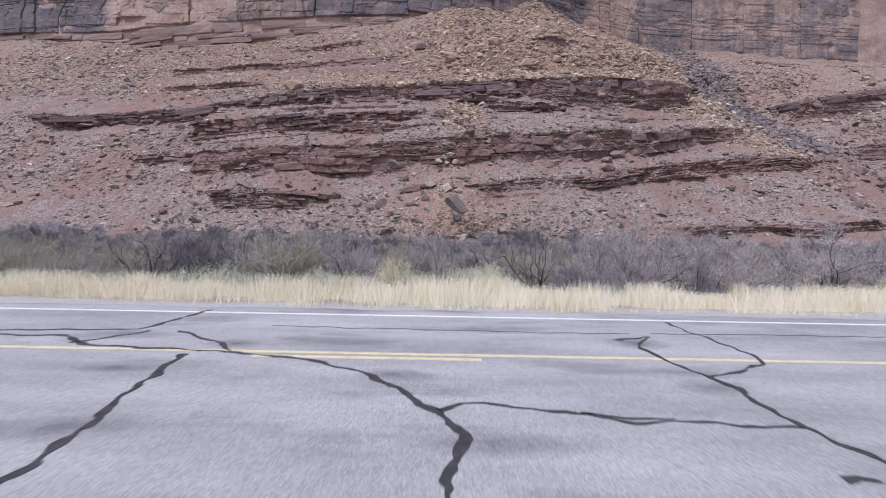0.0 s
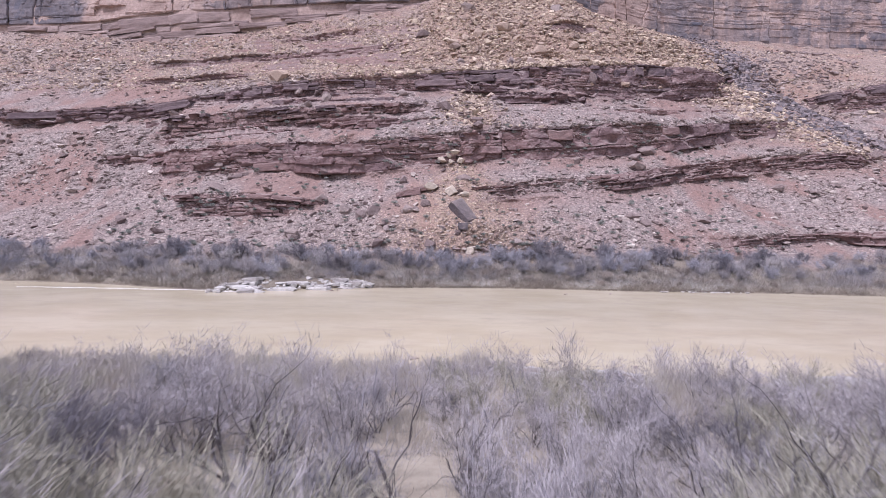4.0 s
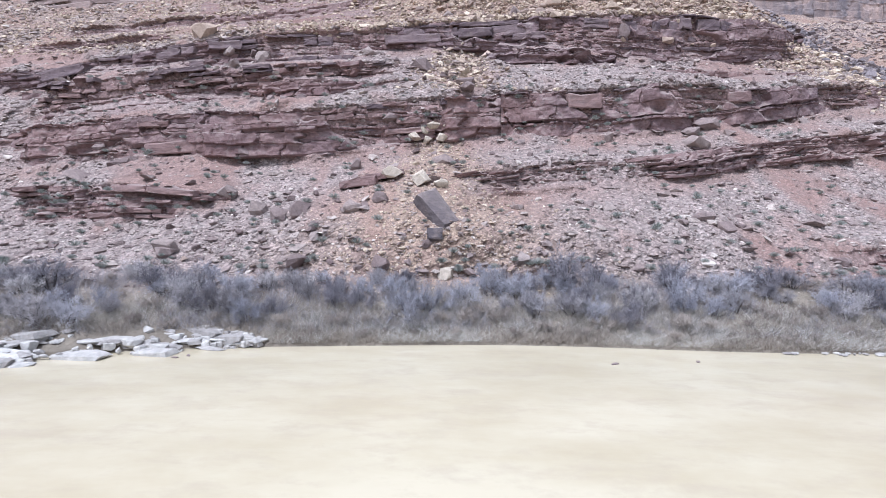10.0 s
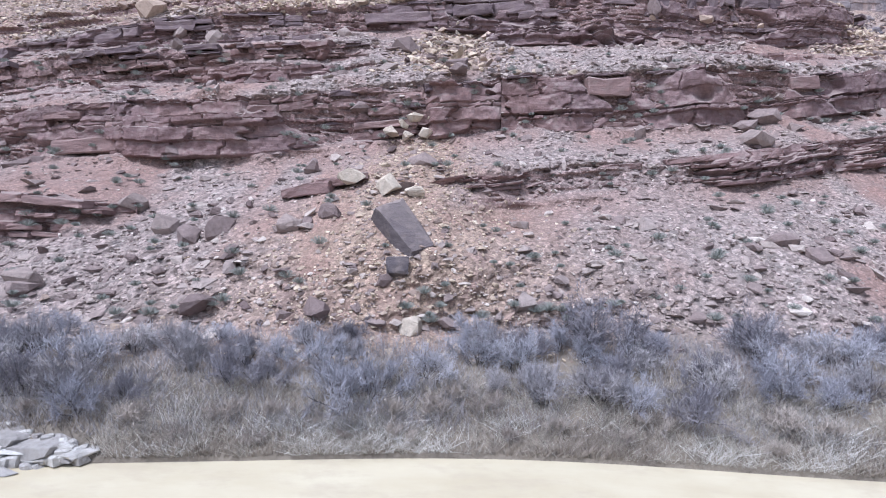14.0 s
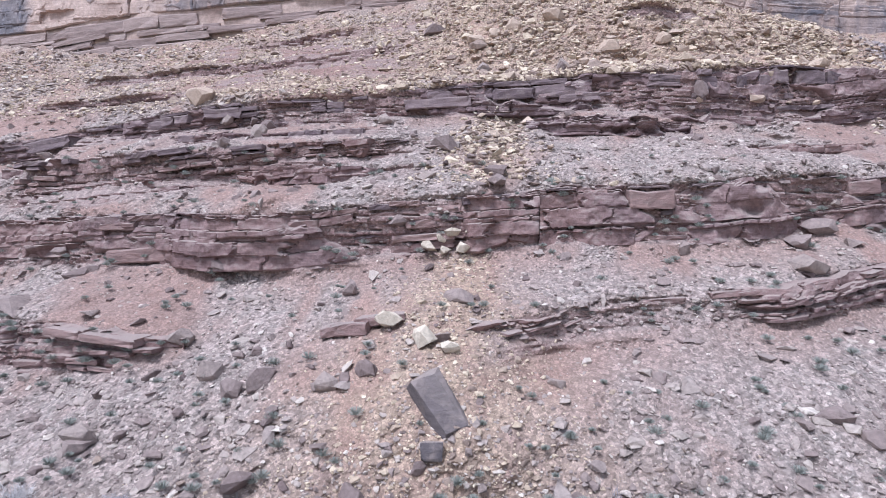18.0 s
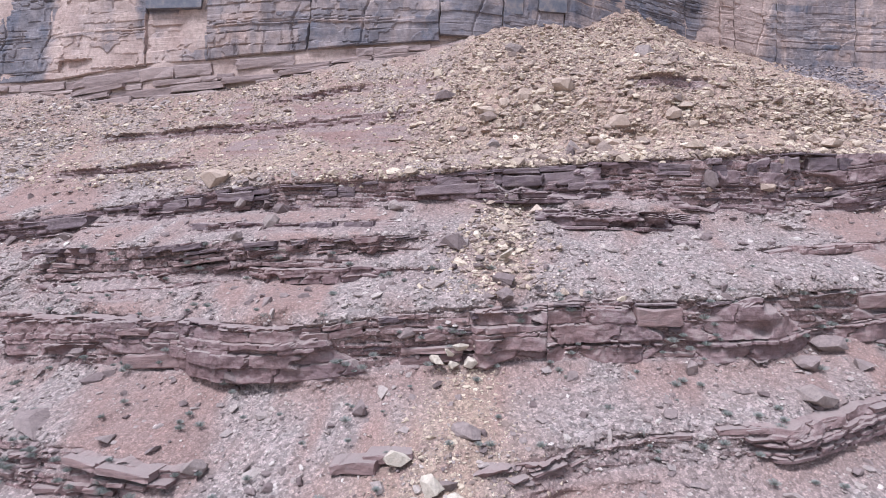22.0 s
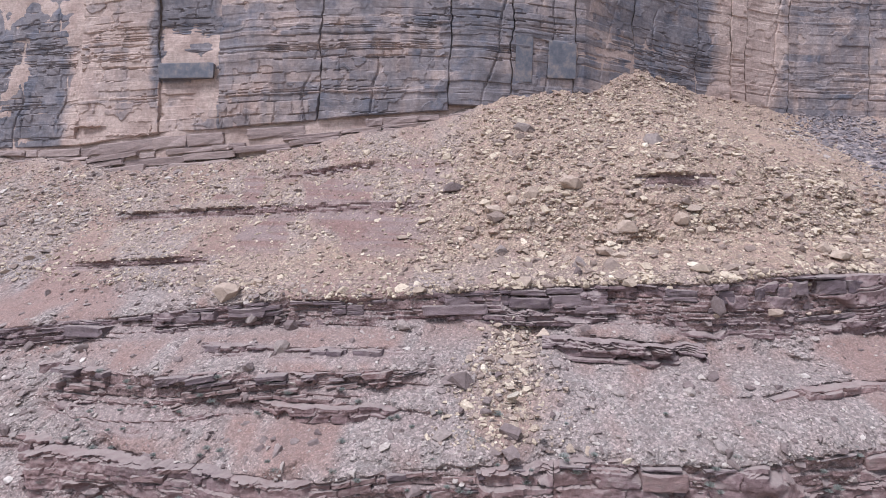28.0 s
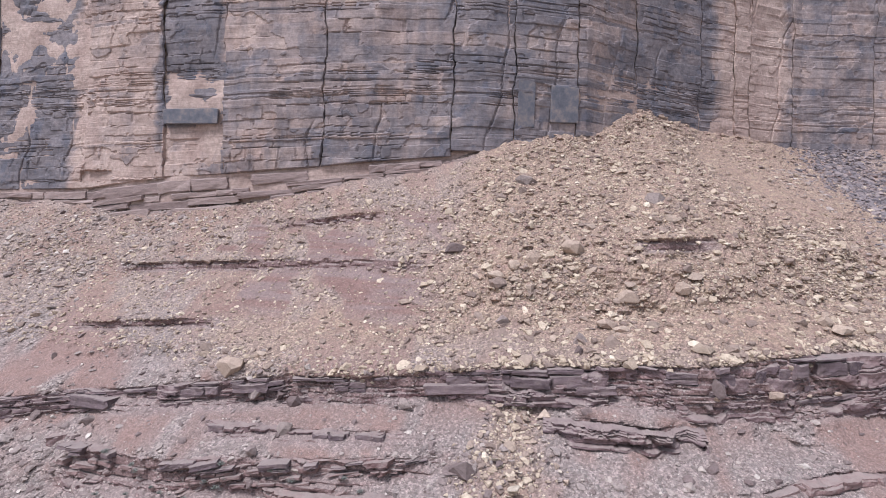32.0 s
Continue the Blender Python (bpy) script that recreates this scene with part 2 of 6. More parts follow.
def ledge_material():
    k = Mat("bedded_maroon_rock")
    bands = k.noise(1.0, 5, 0.7, k.at(0.035, 0.035, 0.75))
    grain = k.noise(1.3, 7, 0.72)
    dark = k.mix(k.mask("dim"), (0.152, 0.089, 0.085), (0.1, 0.067, 0.075))
    light = k.mix(k.mask("dim"), (0.30, 0.197, 0.181), (0.25, 0.172, 0.17))
    c = k.mix(k.mix(0.5, k.mask("tone"), k.ramp(bands, (0.32, 0.0), (0.68, 1.0))), dark, light)
    c = k.mix(0.7, c, k.mix(1.0, c, k.ramp(grain, (0.3, 0.55), (0.7, 1.45)), "MULTIPLY"))
    thin = k.noise(1.0, 6, 0.75, k.at(0.3, 0.3, 3.0))
    c = k.mix(0.45, c, k.mix(1.0, c, k.ramp(thin, (0.3, 0.55), (0.7, 1.4)), "MULTIPLY"))
    dust_toplight = k.noise(0.4, 5, 0.65)
    # Ledge tops paled: debris dust with overhead light mixed into the colour.
    c = k.mix(k.mix(1.0, k.tops(0.25, 0.7), k.ramp(dust_toplight, (0.3, 0.3), (0.6, 0.9)), "MULTIPLY"), c, (0.30, 0.24, 0.217))
    c = k.mix(k.ramp(dust_toplight, (0.54, 0.0), (0.7, 0.55)), c, LILAC)
    low = k.bump(thin, 0.3, 0.7)
    k.bump(grain, 0.35, 0.8, low)
    return k.colour(c)


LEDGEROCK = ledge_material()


def part(name, bm, material, parent, label=""):
    me = bpy.data.meshes.new(name)
    bm.to_mesh(me)
    bm.free()
    ob = new(name, me)
    if material:
        me.materials.append(material)
    ob.parent = parent
    return tagged(ob, label)


def sheet(name, X, Y, Z, material, masks=(), soft=True):
    """A grid surface from three arrays of one shape."""
    nr, nc = X.shape
    me = bpy.data.meshes.new(name)
    me.vertices.add(nr * nc)
    me.vertices.foreach_set("co", np.stack([X, Y, Z], -1).astype(np.float32).ravel())
    i = (np.arange(nr - 1)[:, None] * nc + np.arange(nc - 1)[None]).ravel()
    quads = np.stack([i, i + 1, i + nc + 1, i + nc], -1).astype(np.int32)
    me.loops.add(quads.size)
    me.loops.foreach_set("vertex_index", quads.ravel())
    me.polygons.add(len(quads))
    me.polygons.foreach_set("loop_start", np.arange(0, quads.size, 4, dtype=np.int32))
    me.polygons.foreach_set("loop_total", np.full(len(quads), 4, np.int32))
    me.polygons.foreach_set("use_smooth", np.full(len(quads), soft, bool))
    me.update()
    for key, values in masks:
        a = me.attributes.new(key, "FLOAT", "POINT")
        a.data.foreach_set("value", values.astype(np.float32).ravel())
    if material:
        me.materials.append(material)
    return new(name, me)


def polygons(name, co, faces, material, soft=False):
    """A mesh from arrays of corners and of equal-sided faces."""
    me = bpy.data.meshes.new(name)
    me.vertices.add(len(co))
    me.vertices.foreach_set("co", np.asarray(co, np.float32).ravel())
    faces = np.asarray(faces, np.int32)
    n, k = faces.shape
    me.loops.add(n * k)
    me.loops.foreach_set("vertex_index", faces.ravel())
    me.polygons.add(n)
    me.polygons.foreach_set("loop_start", np.arange(0, n * k, k, dtype=np.int32))
    me.polygons.foreach_set("loop_total", np.full(n, k, np.int32))
    me.polygons.foreach_set("use_smooth", np.full(n, soft, bool))
    me.update()
    if material:
        me.materials.append(material)
    return me


# ---- the canyon side across the river ----
WATER = -8.7
SLOPE_Z = [-14, -9.2, -8.2, -6.0, -4.0, -1.5, 5, 10, 15, 24, 31, 36, 45, 56, 62, 75, 90, 105, 120, 136, 160, 190]
SLOPE_Y = [128, 140.5, 141, 145, 150, 158, 165, 173, 182, 191, 198, 202, 212, 227, 232, 254, 268, 285, 306, 327, 354, 390]
SIDE_X = [-320, -170, -110, -60, -30, 50, 100, 125, 136, 148, 160, 174, 190, 206, 235, 430]
SIDE_Y = [22, 16, 14, 2, 0, 0, 12, 22, 29, 40, 52, 57, 52, 46, 40, 24]
# each: reach along x, foot and brow heights at x, softness of its ends
LEDGES = {
    "upper": ([-150, -103, -60, -12, 30, 75, 118, 150], [41, 46, 50.5, 55, 56, 54.5, 60, 63], [45, 50.5, 57, 61, 64.5, 68.5, 69, 70], -190, 122),
    "middle": ([-110, -70, -40, -5], [31, 32, 38.5, 44.5], [41, 43, 45.5, 47.5], -108, -2),
    "main": ([-100, -62, -16, 24, 55, 90, 128], [18, 20.5, 23, 26.5, 28, 34, 42], [27, 29.5, 32, 36, 37.5, 40.5, 47], -102, 128),
    "low": ([0, 20, 45, 60, 100, 130], [10.5, 13, 16.5, 18, 23.5, 27.5], [14.5, 17, 20.5, 22.5, 28, 31.5], 4, 150),
    "corner": ([-90, -60, -30], [6.5, 6.5, 7], [12.5, 13, 12], -84, -34),
    "foot": ([70, 100, 140], [-0.5, 1.5, 4], [2.0, 4.0, 7], 64, 150),
    "bench": ([-150, -20, 60], [78, 84, 90], [80.5, 87, 92], -150, -16),
    "tier_a": ([-40, 0], [37.5, 39], [39.8, 41], -42, 2),
    "tier_b": ([-75, -10], [46, 49], [48, 50.6], -72, -6),
    "tier_c": ([18, 46], [49.8, 50.6], [53.2, 53.8], 15, 50),
    "tier_f": ([40, 110], [44, 48], [45.6, 49.8], 42, 112),
    "tier_g": ([-140, -70], [62, 66], [64, 68], -140, -74),
    "tier_h": ([-95, -40], [95, 100], [97, 102.5], -98, -38),
    "tier_i": ([38, 66], [92, 93], [95, 96], 36, 70),
    "tier_j": ([-120, -70], [24, 26], [27, 29], -125, -84),
    "spur": ([150, 200, 260, 340], [56, 64, 72, 78], [66, 75, 84, 90], 178, 360),
    "spur_low": ([150, 200, 260, 340], [30, 38, 44, 50], [36, 45, 52, 57], 196, 360),
}


CLIFF_X = [-330, -175, -87, -55, -9, 33, 58, 96, 120, 154, 190, 345, 520]
CLIFF_Y = [326, 312, 314, 316, 326, 343, 366, 393, 404, 424, 432, 455, 480]
FOOT_X = [-330, -232, -184, -155, -116, -77, -44, -13, 0, 24, 39, 52, 65, 89, 111, 146, 200, 345]
FOOT_Z = [104, 104, 101, 99, 104, 111.5, 116.5, 126, 134, 136.5, 139, 149, 154, 148, 146, 143, 144, 144]


def cliff_line(x):
    return np.interp(x, CLIFF_X, CLIFF_Y) + 1.2 * fbm(x, 0 * x + 3.3, 30.0, 2, 50)


def slope_plain(x, z):
    y = np.interp(z, SLOPE_Z, SLOPE_Y)
    shift = np.clip(70 - z, 0, 60) * 0.9 * smooth(90, 150, x)
    side = np.interp(x - shift, SIDE_X, SIDE_Y) * smooth(-9, 12, z)
    cone = -8.0 * np.exp(-((x - 3) / (9.0 + 0.45 * np.clip(27 - z, 0, 30))) ** 2) * smooth(-10, 14, z) * (1 - smooth(15, 28, z))
    fan = -7.0 * np.exp(-((x - 45) / 42.0) ** 2) * smooth(66, 95, z)
    hollow = 6.0 * np.exp(-((x + 62) / 30.0) ** 2) * smooth(58, 75, z) * (1 - smooth(95, 110, z))
    shore = (1.2 * np.sin(x / 23.0 + 0.6) + 0.7 * np.sin(x / 9.0) - 9.0 * np.exp(-((x + 46) / 18.0) ** 2)) * (1 - smooth(-7, 2, z))
    return y + side + cone + fan + hollow + shore


def hill_plain(x, z):
    """How far off the canyon side lies at x and z, without its ledges; it meets the cliff at the cliff's foot."""
    foot = np.interp(x, FOOT_X, FOOT_Z)
    gap = np.interp(x, CLIFF_X, CLIFF_Y) - 2.0 - slope_plain(x, foot)
    return slope_plain(x, z) + gap * smooth(foot - 55, foot, z)


def ledge_level(name, x):
    xs, low, high, a, b = LEDGES[name]
    wob = 0.9 * fbm(x, 0 * x + len(name) * 13.7, 26.0, 3, 40)
    ramp = min(14.0, (b - a) / 3)
    strength = smooth(a, a + ramp, x) * (1 - smooth(b - ramp, b, x))
    cover = smooth(-0.75, -0.25, fbm(x, 0 * x + 5.1 * len(name), 30.0, 3, 61))
    return np.interp(x, xs, low) + wob, np.interp(x, xs, high) + wob, strength * (0.25 + 0.75 * cover)


BEDS = -60 + np.cumsum(np.concatenate([[0], rng.choice([0.4, 0.55, 0.8, 1.1, 1.6, 2.4], 260)]))


def rubble_at(x, z):
    """How thickly loose stones lie: long tongues down the slope, with bare clay between and under the ledges."""
    r = smooth(-0.45, 0.3, 0.7 * fbm(x + 0.5 * z, z * 0.95, 12.0, 3, 38) + 0.4 * fbm(x, z, 5.0, 2, 39))
    for name in ("upper", "main", "low", "bench"):
        foot, _, s = ledge_level(name, x)
        r = r * (1 - 0.75 * s * smooth(foot - 7, foot - 1.5, z) * (z < foot) * smooth(-0.3, 0.2, fbm(x, z, 9.0, 2, 43)))
    r = r + 0.5 * fan_at(x, z) - 0.45 * np.exp(-((x - 4) / (4 + 0.6 * np.clip(24 - z, 0, 30))) ** 2) * (z < 26)
    return np.clip(r, 0, 1) * (1 - 0.9 * clay_at(x, z))


def fan_at(x, z):
    return smooth(61, 68, z) * smooth(-55, 5, x + 14 * fbm(x, z, 18.0, 2, 44)) * (1 - smooth(120, 150, x))


def clay_at(x, z):
    """Bare banded clay on the open slope under the cliff."""
    patch = smooth(-0.02, 0.16, fbm(x + 0.8 * z, z * 1.3, 19.0, 3, 95))
    return patch * smooth(-135, -110, x) * (1 - smooth(-28, -8, x)) * smooth(66, 73, z) * (1 - smooth(98, 106, z))


def hill(x, z, detail=True):
    """The canyon side with its ledges: y, and how much of it is bare ledge."""
    x, z = np.broadcast_arrays(np.asarray(x, float), np.asarray(z, float))
    shape = x.shape
    x, z = x.ravel(), z.ravel()
    y = hill_plain(x, z)
    out, bare = y.copy(), np.zeros(x.shape)
    for name, (xs, lows, highs, a, b) in LEDGES.items():
        near = np.where((x > a) & (x < b) & (z > min(lows) - 9) & (z < max(highs) + 10))[0]
        if len(near) == 0:
            continue
        px, pz, py = x[near], z[near], y[near]
        low, high, s = ledge_level(name, px)
        floor = 0.35 if name.startswith("tier") else 0.72
        s = s * (floor + (1 - floor) * smooth(-0.6, -0.15, fbm(px * 0.5, pz, 9.0, 3, 62 + len(name))))
        face = hill_plain(px, low + 0.42 * (high - low))
        reach = np.minimum(4.0, 1.2 + 0.6 * (high - low)) + 0.5 * (high - low)
        w = smooth(low - reach, low, pz) * (1 - smooth(high, high + reach, pz)) * s
        out[near] += w * (face - py) * np.where((pz > low) & (pz < high), 0.93, 0.85)
        bare[near] = np.maximum(bare[near], smooth(low - 1.2, low + 0.3, pz) * (1 - smooth(high - 0.3, high + 0.5, pz)) * s)
    if detail:
        land = smooth(-8, -2, z)
        lumps = 1.5 * fbm(x, z, 17.0, 3, 3) + 0.55 * fbm(x, z, 4.0, 3, 9)
        tilt = z - 0.075 * x + 1.0 * fbm(x, 0 * x, 45.0, 2, 5) + 0.25 * vnoise(x / 6.0, z / 3.0, 0, 77)
        row = np.searchsorted(BEDS, tilt)
        frac = (tilt - BEDS[row - 1]) / (BEDS[row] - BEDS[row - 1])
        length = 3.0 + 9.0 * lattice(row, row * 0, row * 0, 5)
        cell = np.floor(x / length + 9.7 * lattice(row, row * 0, row * 0, 6))
        brick = 1.7 * lattice(row, row * 0, row * 0, 7) - 1.0 + 0.9 * (lattice(cell.astype(np.int64), row, row * 0, 21) - 0.5) + 0.5 * vnoise(x / 14.0, row * 3.7, 0, 23)
        notch = (1 - smooth(0.0, 0.22, frac)) * 0.8
        broken = smooth(-0.2, 0.5, fbm(x, z, 9.0, 3, 29))
        out += land * (lumps * (1 - 0.6 * bare) + bare * (0.9 + 0.55 * brick + notch + 0.5 * broken * fbm(x, z, 1.8, 2, 33)))
        wx, wz = x + 0.5 * vnoise(x / 1.1, z / 0.8, 0, 34), z + 0.3 * vnoise(x / 0.9, z / 0.7, 0, 35)
        chunk = vnoise(np.floor(wx / 1.25) * 5.31, np.floor(wz / 0.68) * 3.17, 0, 36)
        chunk2 = vnoise(np.floor(wx / 2.9) * 7.7, np.floor(wz / 1.5) * 4.1, 0, 37)
        rubble = rubble_at(x, z)
        out += land * (1 - bare) * (0.30 * fbm(x, z, 1.6, 2, 31) + (0.12 + 0.26 * rubble) * chunk + (0.35 * rubble + 0.55 * fan_at(x, z)) * chunk2 + 0.9 * fan_at(x, z) * fbm(x, z, 6.0, 2, 45))
    return out.reshape(shape), bare.reshape(shape)


def spread(knots):
    """Grid lines: pairs of end and step, from the first end on."""
    out = [knots[0]]
    for end, step in knots[1:]:
        n = max(1, round((end - out[-1]) / step))
        out += list(np.linspace(out[-1], end, n + 1)[1:])
    return np.array(out)


gx = spread([-330, (-200, 2.2), (-115, 0.9), (115, 0.5), (205, 0.9), (430, 2.4)])
gz = spread([-14, (-9, 0.6), (72, 0.34), (190, 0.6)])
GX, GZ = np.meshgrid(gx, gz)
GY, BARE = hill(GX, GZ)
FAN = smooth(58, 72, GZ + 6 * fbm(GX, GZ, 20, 3, 90)) * np.clip(smooth(-75, 15, GX + 25 * fbm(GX, GZ, 22, 3, 91) + 60 * (1 - smooth(62, 76, GZ))), 0.36, 0.9) * (1 - 0.5 * smooth(150, 175, GX))
FAN = np.maximum(FAN, 0.7 * np.exp(-((GX - 8.5) / 6) ** 2) * smooth(36, 41, GZ) * (1 - smooth(56, 60, GZ)))
FAN = np.maximum(FAN, 0.75 * np.exp(-((GX - np.interp(GZ, [30, 40, 47, 64, 80, 100], [140, 130, 119, 110, 100, 96])) / 14) ** 2) * smooth(22, 36, GZ))
FAN = np.maximum(FAN, 0.8 * np.exp(-((GX - 4) / (4 + 0.7 * np.clip(24 - GZ, 0, 30))) ** 2) * (1 - smooth(20, 30, GZ))) * (1 - BARE)
BANK = 1 - smooth(-4.5, -1.0, GZ + 1.2 * fbm(GX, GZ, 8, 3, 92))
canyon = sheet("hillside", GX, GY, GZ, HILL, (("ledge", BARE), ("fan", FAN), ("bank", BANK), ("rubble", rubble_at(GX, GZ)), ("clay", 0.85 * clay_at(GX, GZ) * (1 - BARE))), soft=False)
tagged(canyon, "red-brown talus slope with maroon sandstone ledges below a cliff", "hillside", kind="structure")


# ---- river ----
def river_material():
    k = Mat("muddy_water", rough=0.16, spec=0.35)
    n = k.noise(1.0, 5, 0.6, k.at(0.07, 0.12, 1.0))
    c = k.mix(k.ramp(n, (0.35, 0.0), (0.65, 1.0)), (0.44, 0.378, 0.262), (0.515, 0.455, 0.335))
    c = k.mix(k.ramp(k.noise(1.0, 6, 0.7, k.at(0.22, 0.4, 1.0)), (0.5, 0.0), (0.68, 0.5)), c, (0.40, 0.34, 0.255))
    fine = k.noise(1.0, 4, 0.6, k.at(0.5, 1.5, 1.0))
    k.bump(k.mix(0.4, fine, k.noise(1.0, 3, 0.5, k.at(0.12, 0.3, 1.0))), 0.06, 0.35)
    return k.colour(c)


wx, wy = spread([-420, (420, 8.0)]), spread([60, (150, 5.0)])
WX, WY = np.meshgrid(wx, wy)
river = sheet("river", WX, WY, 0 * WX + WATER, river_material())
tagged(river, "wide muddy tan river with a smooth rippled surface", "river", kind="structure")

# ---- the near bank ----
BANK_Y = [-600, 11.4, 12.6, 16, 24, 32, 45, 60, 68, 72.5, 75.5, 80, 100]
BANK_Z = [-0.05, -0.05, -0.08, -0.45, -1.5, -2.7, -4.3, -6.3, -7.6, -8.45, -8.95, -10.5, -12]


def bank_edge(x):
    return 1.3 * np.sin(x / 11.0 + 1.0) + 1.0 * np.sin(x / 4.7) + 1.6 * smooth(-4, -14, x)


def bank(x, y):
    x, y = np.broadcast_arrays(np.asarray(x, float), np.asarray(y, float))
    z = np.interp(y - bank_edge(x) * smooth(40, 66, y), BANK_Y, BANK_Z)
    rough = smooth(12.5, 18, y)
    return z + rough * (0.28 * fbm(x, y, 6.0, 3, 11) + 0.07 * fbm(x, y, 1.2, 2, 12)) + smooth(11.3, 12, y) * 0.02 * fbm(x, y, 0.5, 2, 14)


def soil_material():
    k = Mat("bank_soil")
    n, m = k.noise(0.35, 5, 0.65), k.noise(5.0, 5, 0.7)
    c = k.mix(k.ramp(n, (0.35, 0.0), (0.65, 1.0)), (0.24, 0.20, 0.16), (0.36, 0.31, 0.25))
    c = k.mix(k.ramp(m, (0.4, 0.0), (0.75, 0.7)), c, (0.42, 0.38, 0.30))
    c = k.mix(k.mask("mud"), c, k.mix(k.ramp(m, (0.35, 0.0), (0.7, 1.0)), (0.16, 0.13, 0.12), (0.25, 0.21, 0.19)))
    g = k.ramp(k.cells(30.0), (0.0, 0.25), (1.0, 0.62))
    c = k.mix(k.mask("gravel"), c, k.mix(0.6, (0.40, 0.375, 0.36), g))
    k.bump(k.mix(0.5, m, k.noise(25.0, 4, 0.7)), 0.05, 0.8)
    return k.colour(c)


bx = spread([-900, (-120, 40.0), (-60, 3.0), (60, 0.5), (120, 3.0), (900, 40.0)])
by = spread([-600, (-10, 60.0), (11, 3.0), (78, 0.45), (100, 4.0)])
BX, BY = np.meshgrid(bx, by)
BZ = bank(BX, BY)
GRAVEL = smooth(11.0, 11.3, BY) * (1 - smooth(12.1, 12.9, BY + 0.5 * fbm(BX, BY, 1.5, 3, 15)))
GRAVEL = np.maximum(GRAVEL, 0.6 * smooth(5, 11, BX + 2 * fbm(BX, BY, 4.0, 3, 18)) * (1 - smooth(44, 60, BX)) * smooth(62.5, 65, BY - bank_edge(BX) * 0.9 + 1.2 * fbm(BX, BY, 3.0, 3, 17)))
ground = sheet("ground", BX, BY, BZ, soil_material(), (("gravel", GRAVEL), ("mud", smooth(60, 67, BY + 2 * fbm(BX, BY, 5.0, 3, 16)))))
tagged(ground, "brown sandy river bank with a gravel verge beside the road", "ground", kind="structure")


# ---- road ----
def asphalt_material():
    k = Mat("weathered_asphalt", rough=0.85, spec=0.4)
    n = k.noise(0.45, 4, 0.6, k.at(0.5, 1.6, 1.0))
    c = k.mix(k.ramp(n, (0.32, 0.0), (0.68, 1.0)), (0.27, 0.27, 0.28), (0.42, 0.42, 0.435))
    stain = k.noise(0.7, 4, 0.6, k.at(0.5, 1.2, 1.0))
    c = k.mix(k.ramp(stain, (0.54, 0.0), (0.68, 0.65)), c, (0.15, 0.15, 0.165))
    for x, y, rx, ry, turn in ((-0.5, 6.3, 0.55, 0.3, -15), (0.5, 4.3, 0.95, 0.3, 0), (3.05, 8.3, 0.6, 0.5, 0), (3.1, 6.0, 0.5, 0.35, 0), (-3.2, 4.5, 0.8, 0.35, 10), (-3.0, 7.8, 0.5, 0.35, 0), (-4.9, 8.3, 0.8, 0.4, 0), (-3.9, 6.4, 0.6, 0.3, 0)):
        smudge = k.mix(1.0, k.spot(x, y, rx, ry, turn), k.ramp(k.noise(2.5, 4, 0.6), (0.3, 0.35), (0.65, 0.9)), "MULTIPLY")
        c = k.mix(smudge, c, (0.105, 0.105, 0.12))
    g = k.ramp(k.cells(75.0), (0.0, 0.5), (1.0, 1.6))
    c = k.mix(0.75, c, k.mix(1.0, c, g, "MULTIPLY"))
    k.bump(k.cells(75.0, out="Distance"), 0.006, 0.9)
    return k.colour(c)


def paint_material(name, tone):
    k = Mat(name, rough=0.7)
    worn = k.noise(9.0, 5, 0.75, k.at(0.5, 1.0, 1.0))
    c = k.mix(k.ramp(worn, (0.5, 0.0), (0.68, 0.75)), tone, (0.30, 0.29, 0.27))
    return k.colour(c)


def slab(bm, x0, x1, y0, y1, z0, z1):
    m = Matrix.LocRotScale(((x0 + x1) / 2, (y0 + y1) / 2, (z0 + z1) / 2), None, (x1 - x0, y1 - y0, z1 - z0))
    bmesh.ops.create_cube(bm, size=1.0, matrix=m)
    return bm


rx, ry = spread([-400, (-14, 12.0), (14, 0.25), (400, 12.0)]), np.array([-4.6, -3, 0, 3, 5, 7.1, 9, 10.6, 11.05, 11.2, 11.24])
RX, RY = np.meshgrid(rx, ry)
RZ = np.where(RY > 11.22, -0.10, 0.0) + 0 * RX
RY = RY + np.where(RY > 11.0, 0.07 * fbm(RX, 0 * RX, 1.3, 3, 19), 0.0)
road = sheet("road", RX, RY, RZ, asphalt_material())
tagged(road, "worn grey two-lane asphalt road with sealed cracks", "road", kind="structure")
WHITE, YELLOW = paint_material("white_road_paint", (0.78, 0.78, 0.80)), paint_material("yellow_road_paint", (0.68, 0.60, 0.37))
for name, y0, y1, x0, x1, mat in (
    ("edge_line", 10.44, 10.56, -300, 300, WHITE),
    ("centre_line", 7.26, 7.38, -300, 300, YELLOW),
    ("centre_dash", 7.02, 7.14, -2.5, 0.55, YELLOW),
    ("centre_dash", 7.02, 7.14, -14.7, -11.6, YELLOW),
    ("centre_dash", 7.02, 7.14, 9.7, 12.7, YELLOW),
):
    part(name, slab(bmesh.new(), x0, x1, y0, y1, -0.02, 0.004), mat, road)


def tar_material():
    k = Mat("tar_sealant", rough=0.55)
    return k.colour(k.ramp(k.noise(8.0, 4, 0.6), (0.3, (0.028, 0.028, 0.032)), (0.7, (0.075, 0.075, 0.08))))


TAR = tar_material()


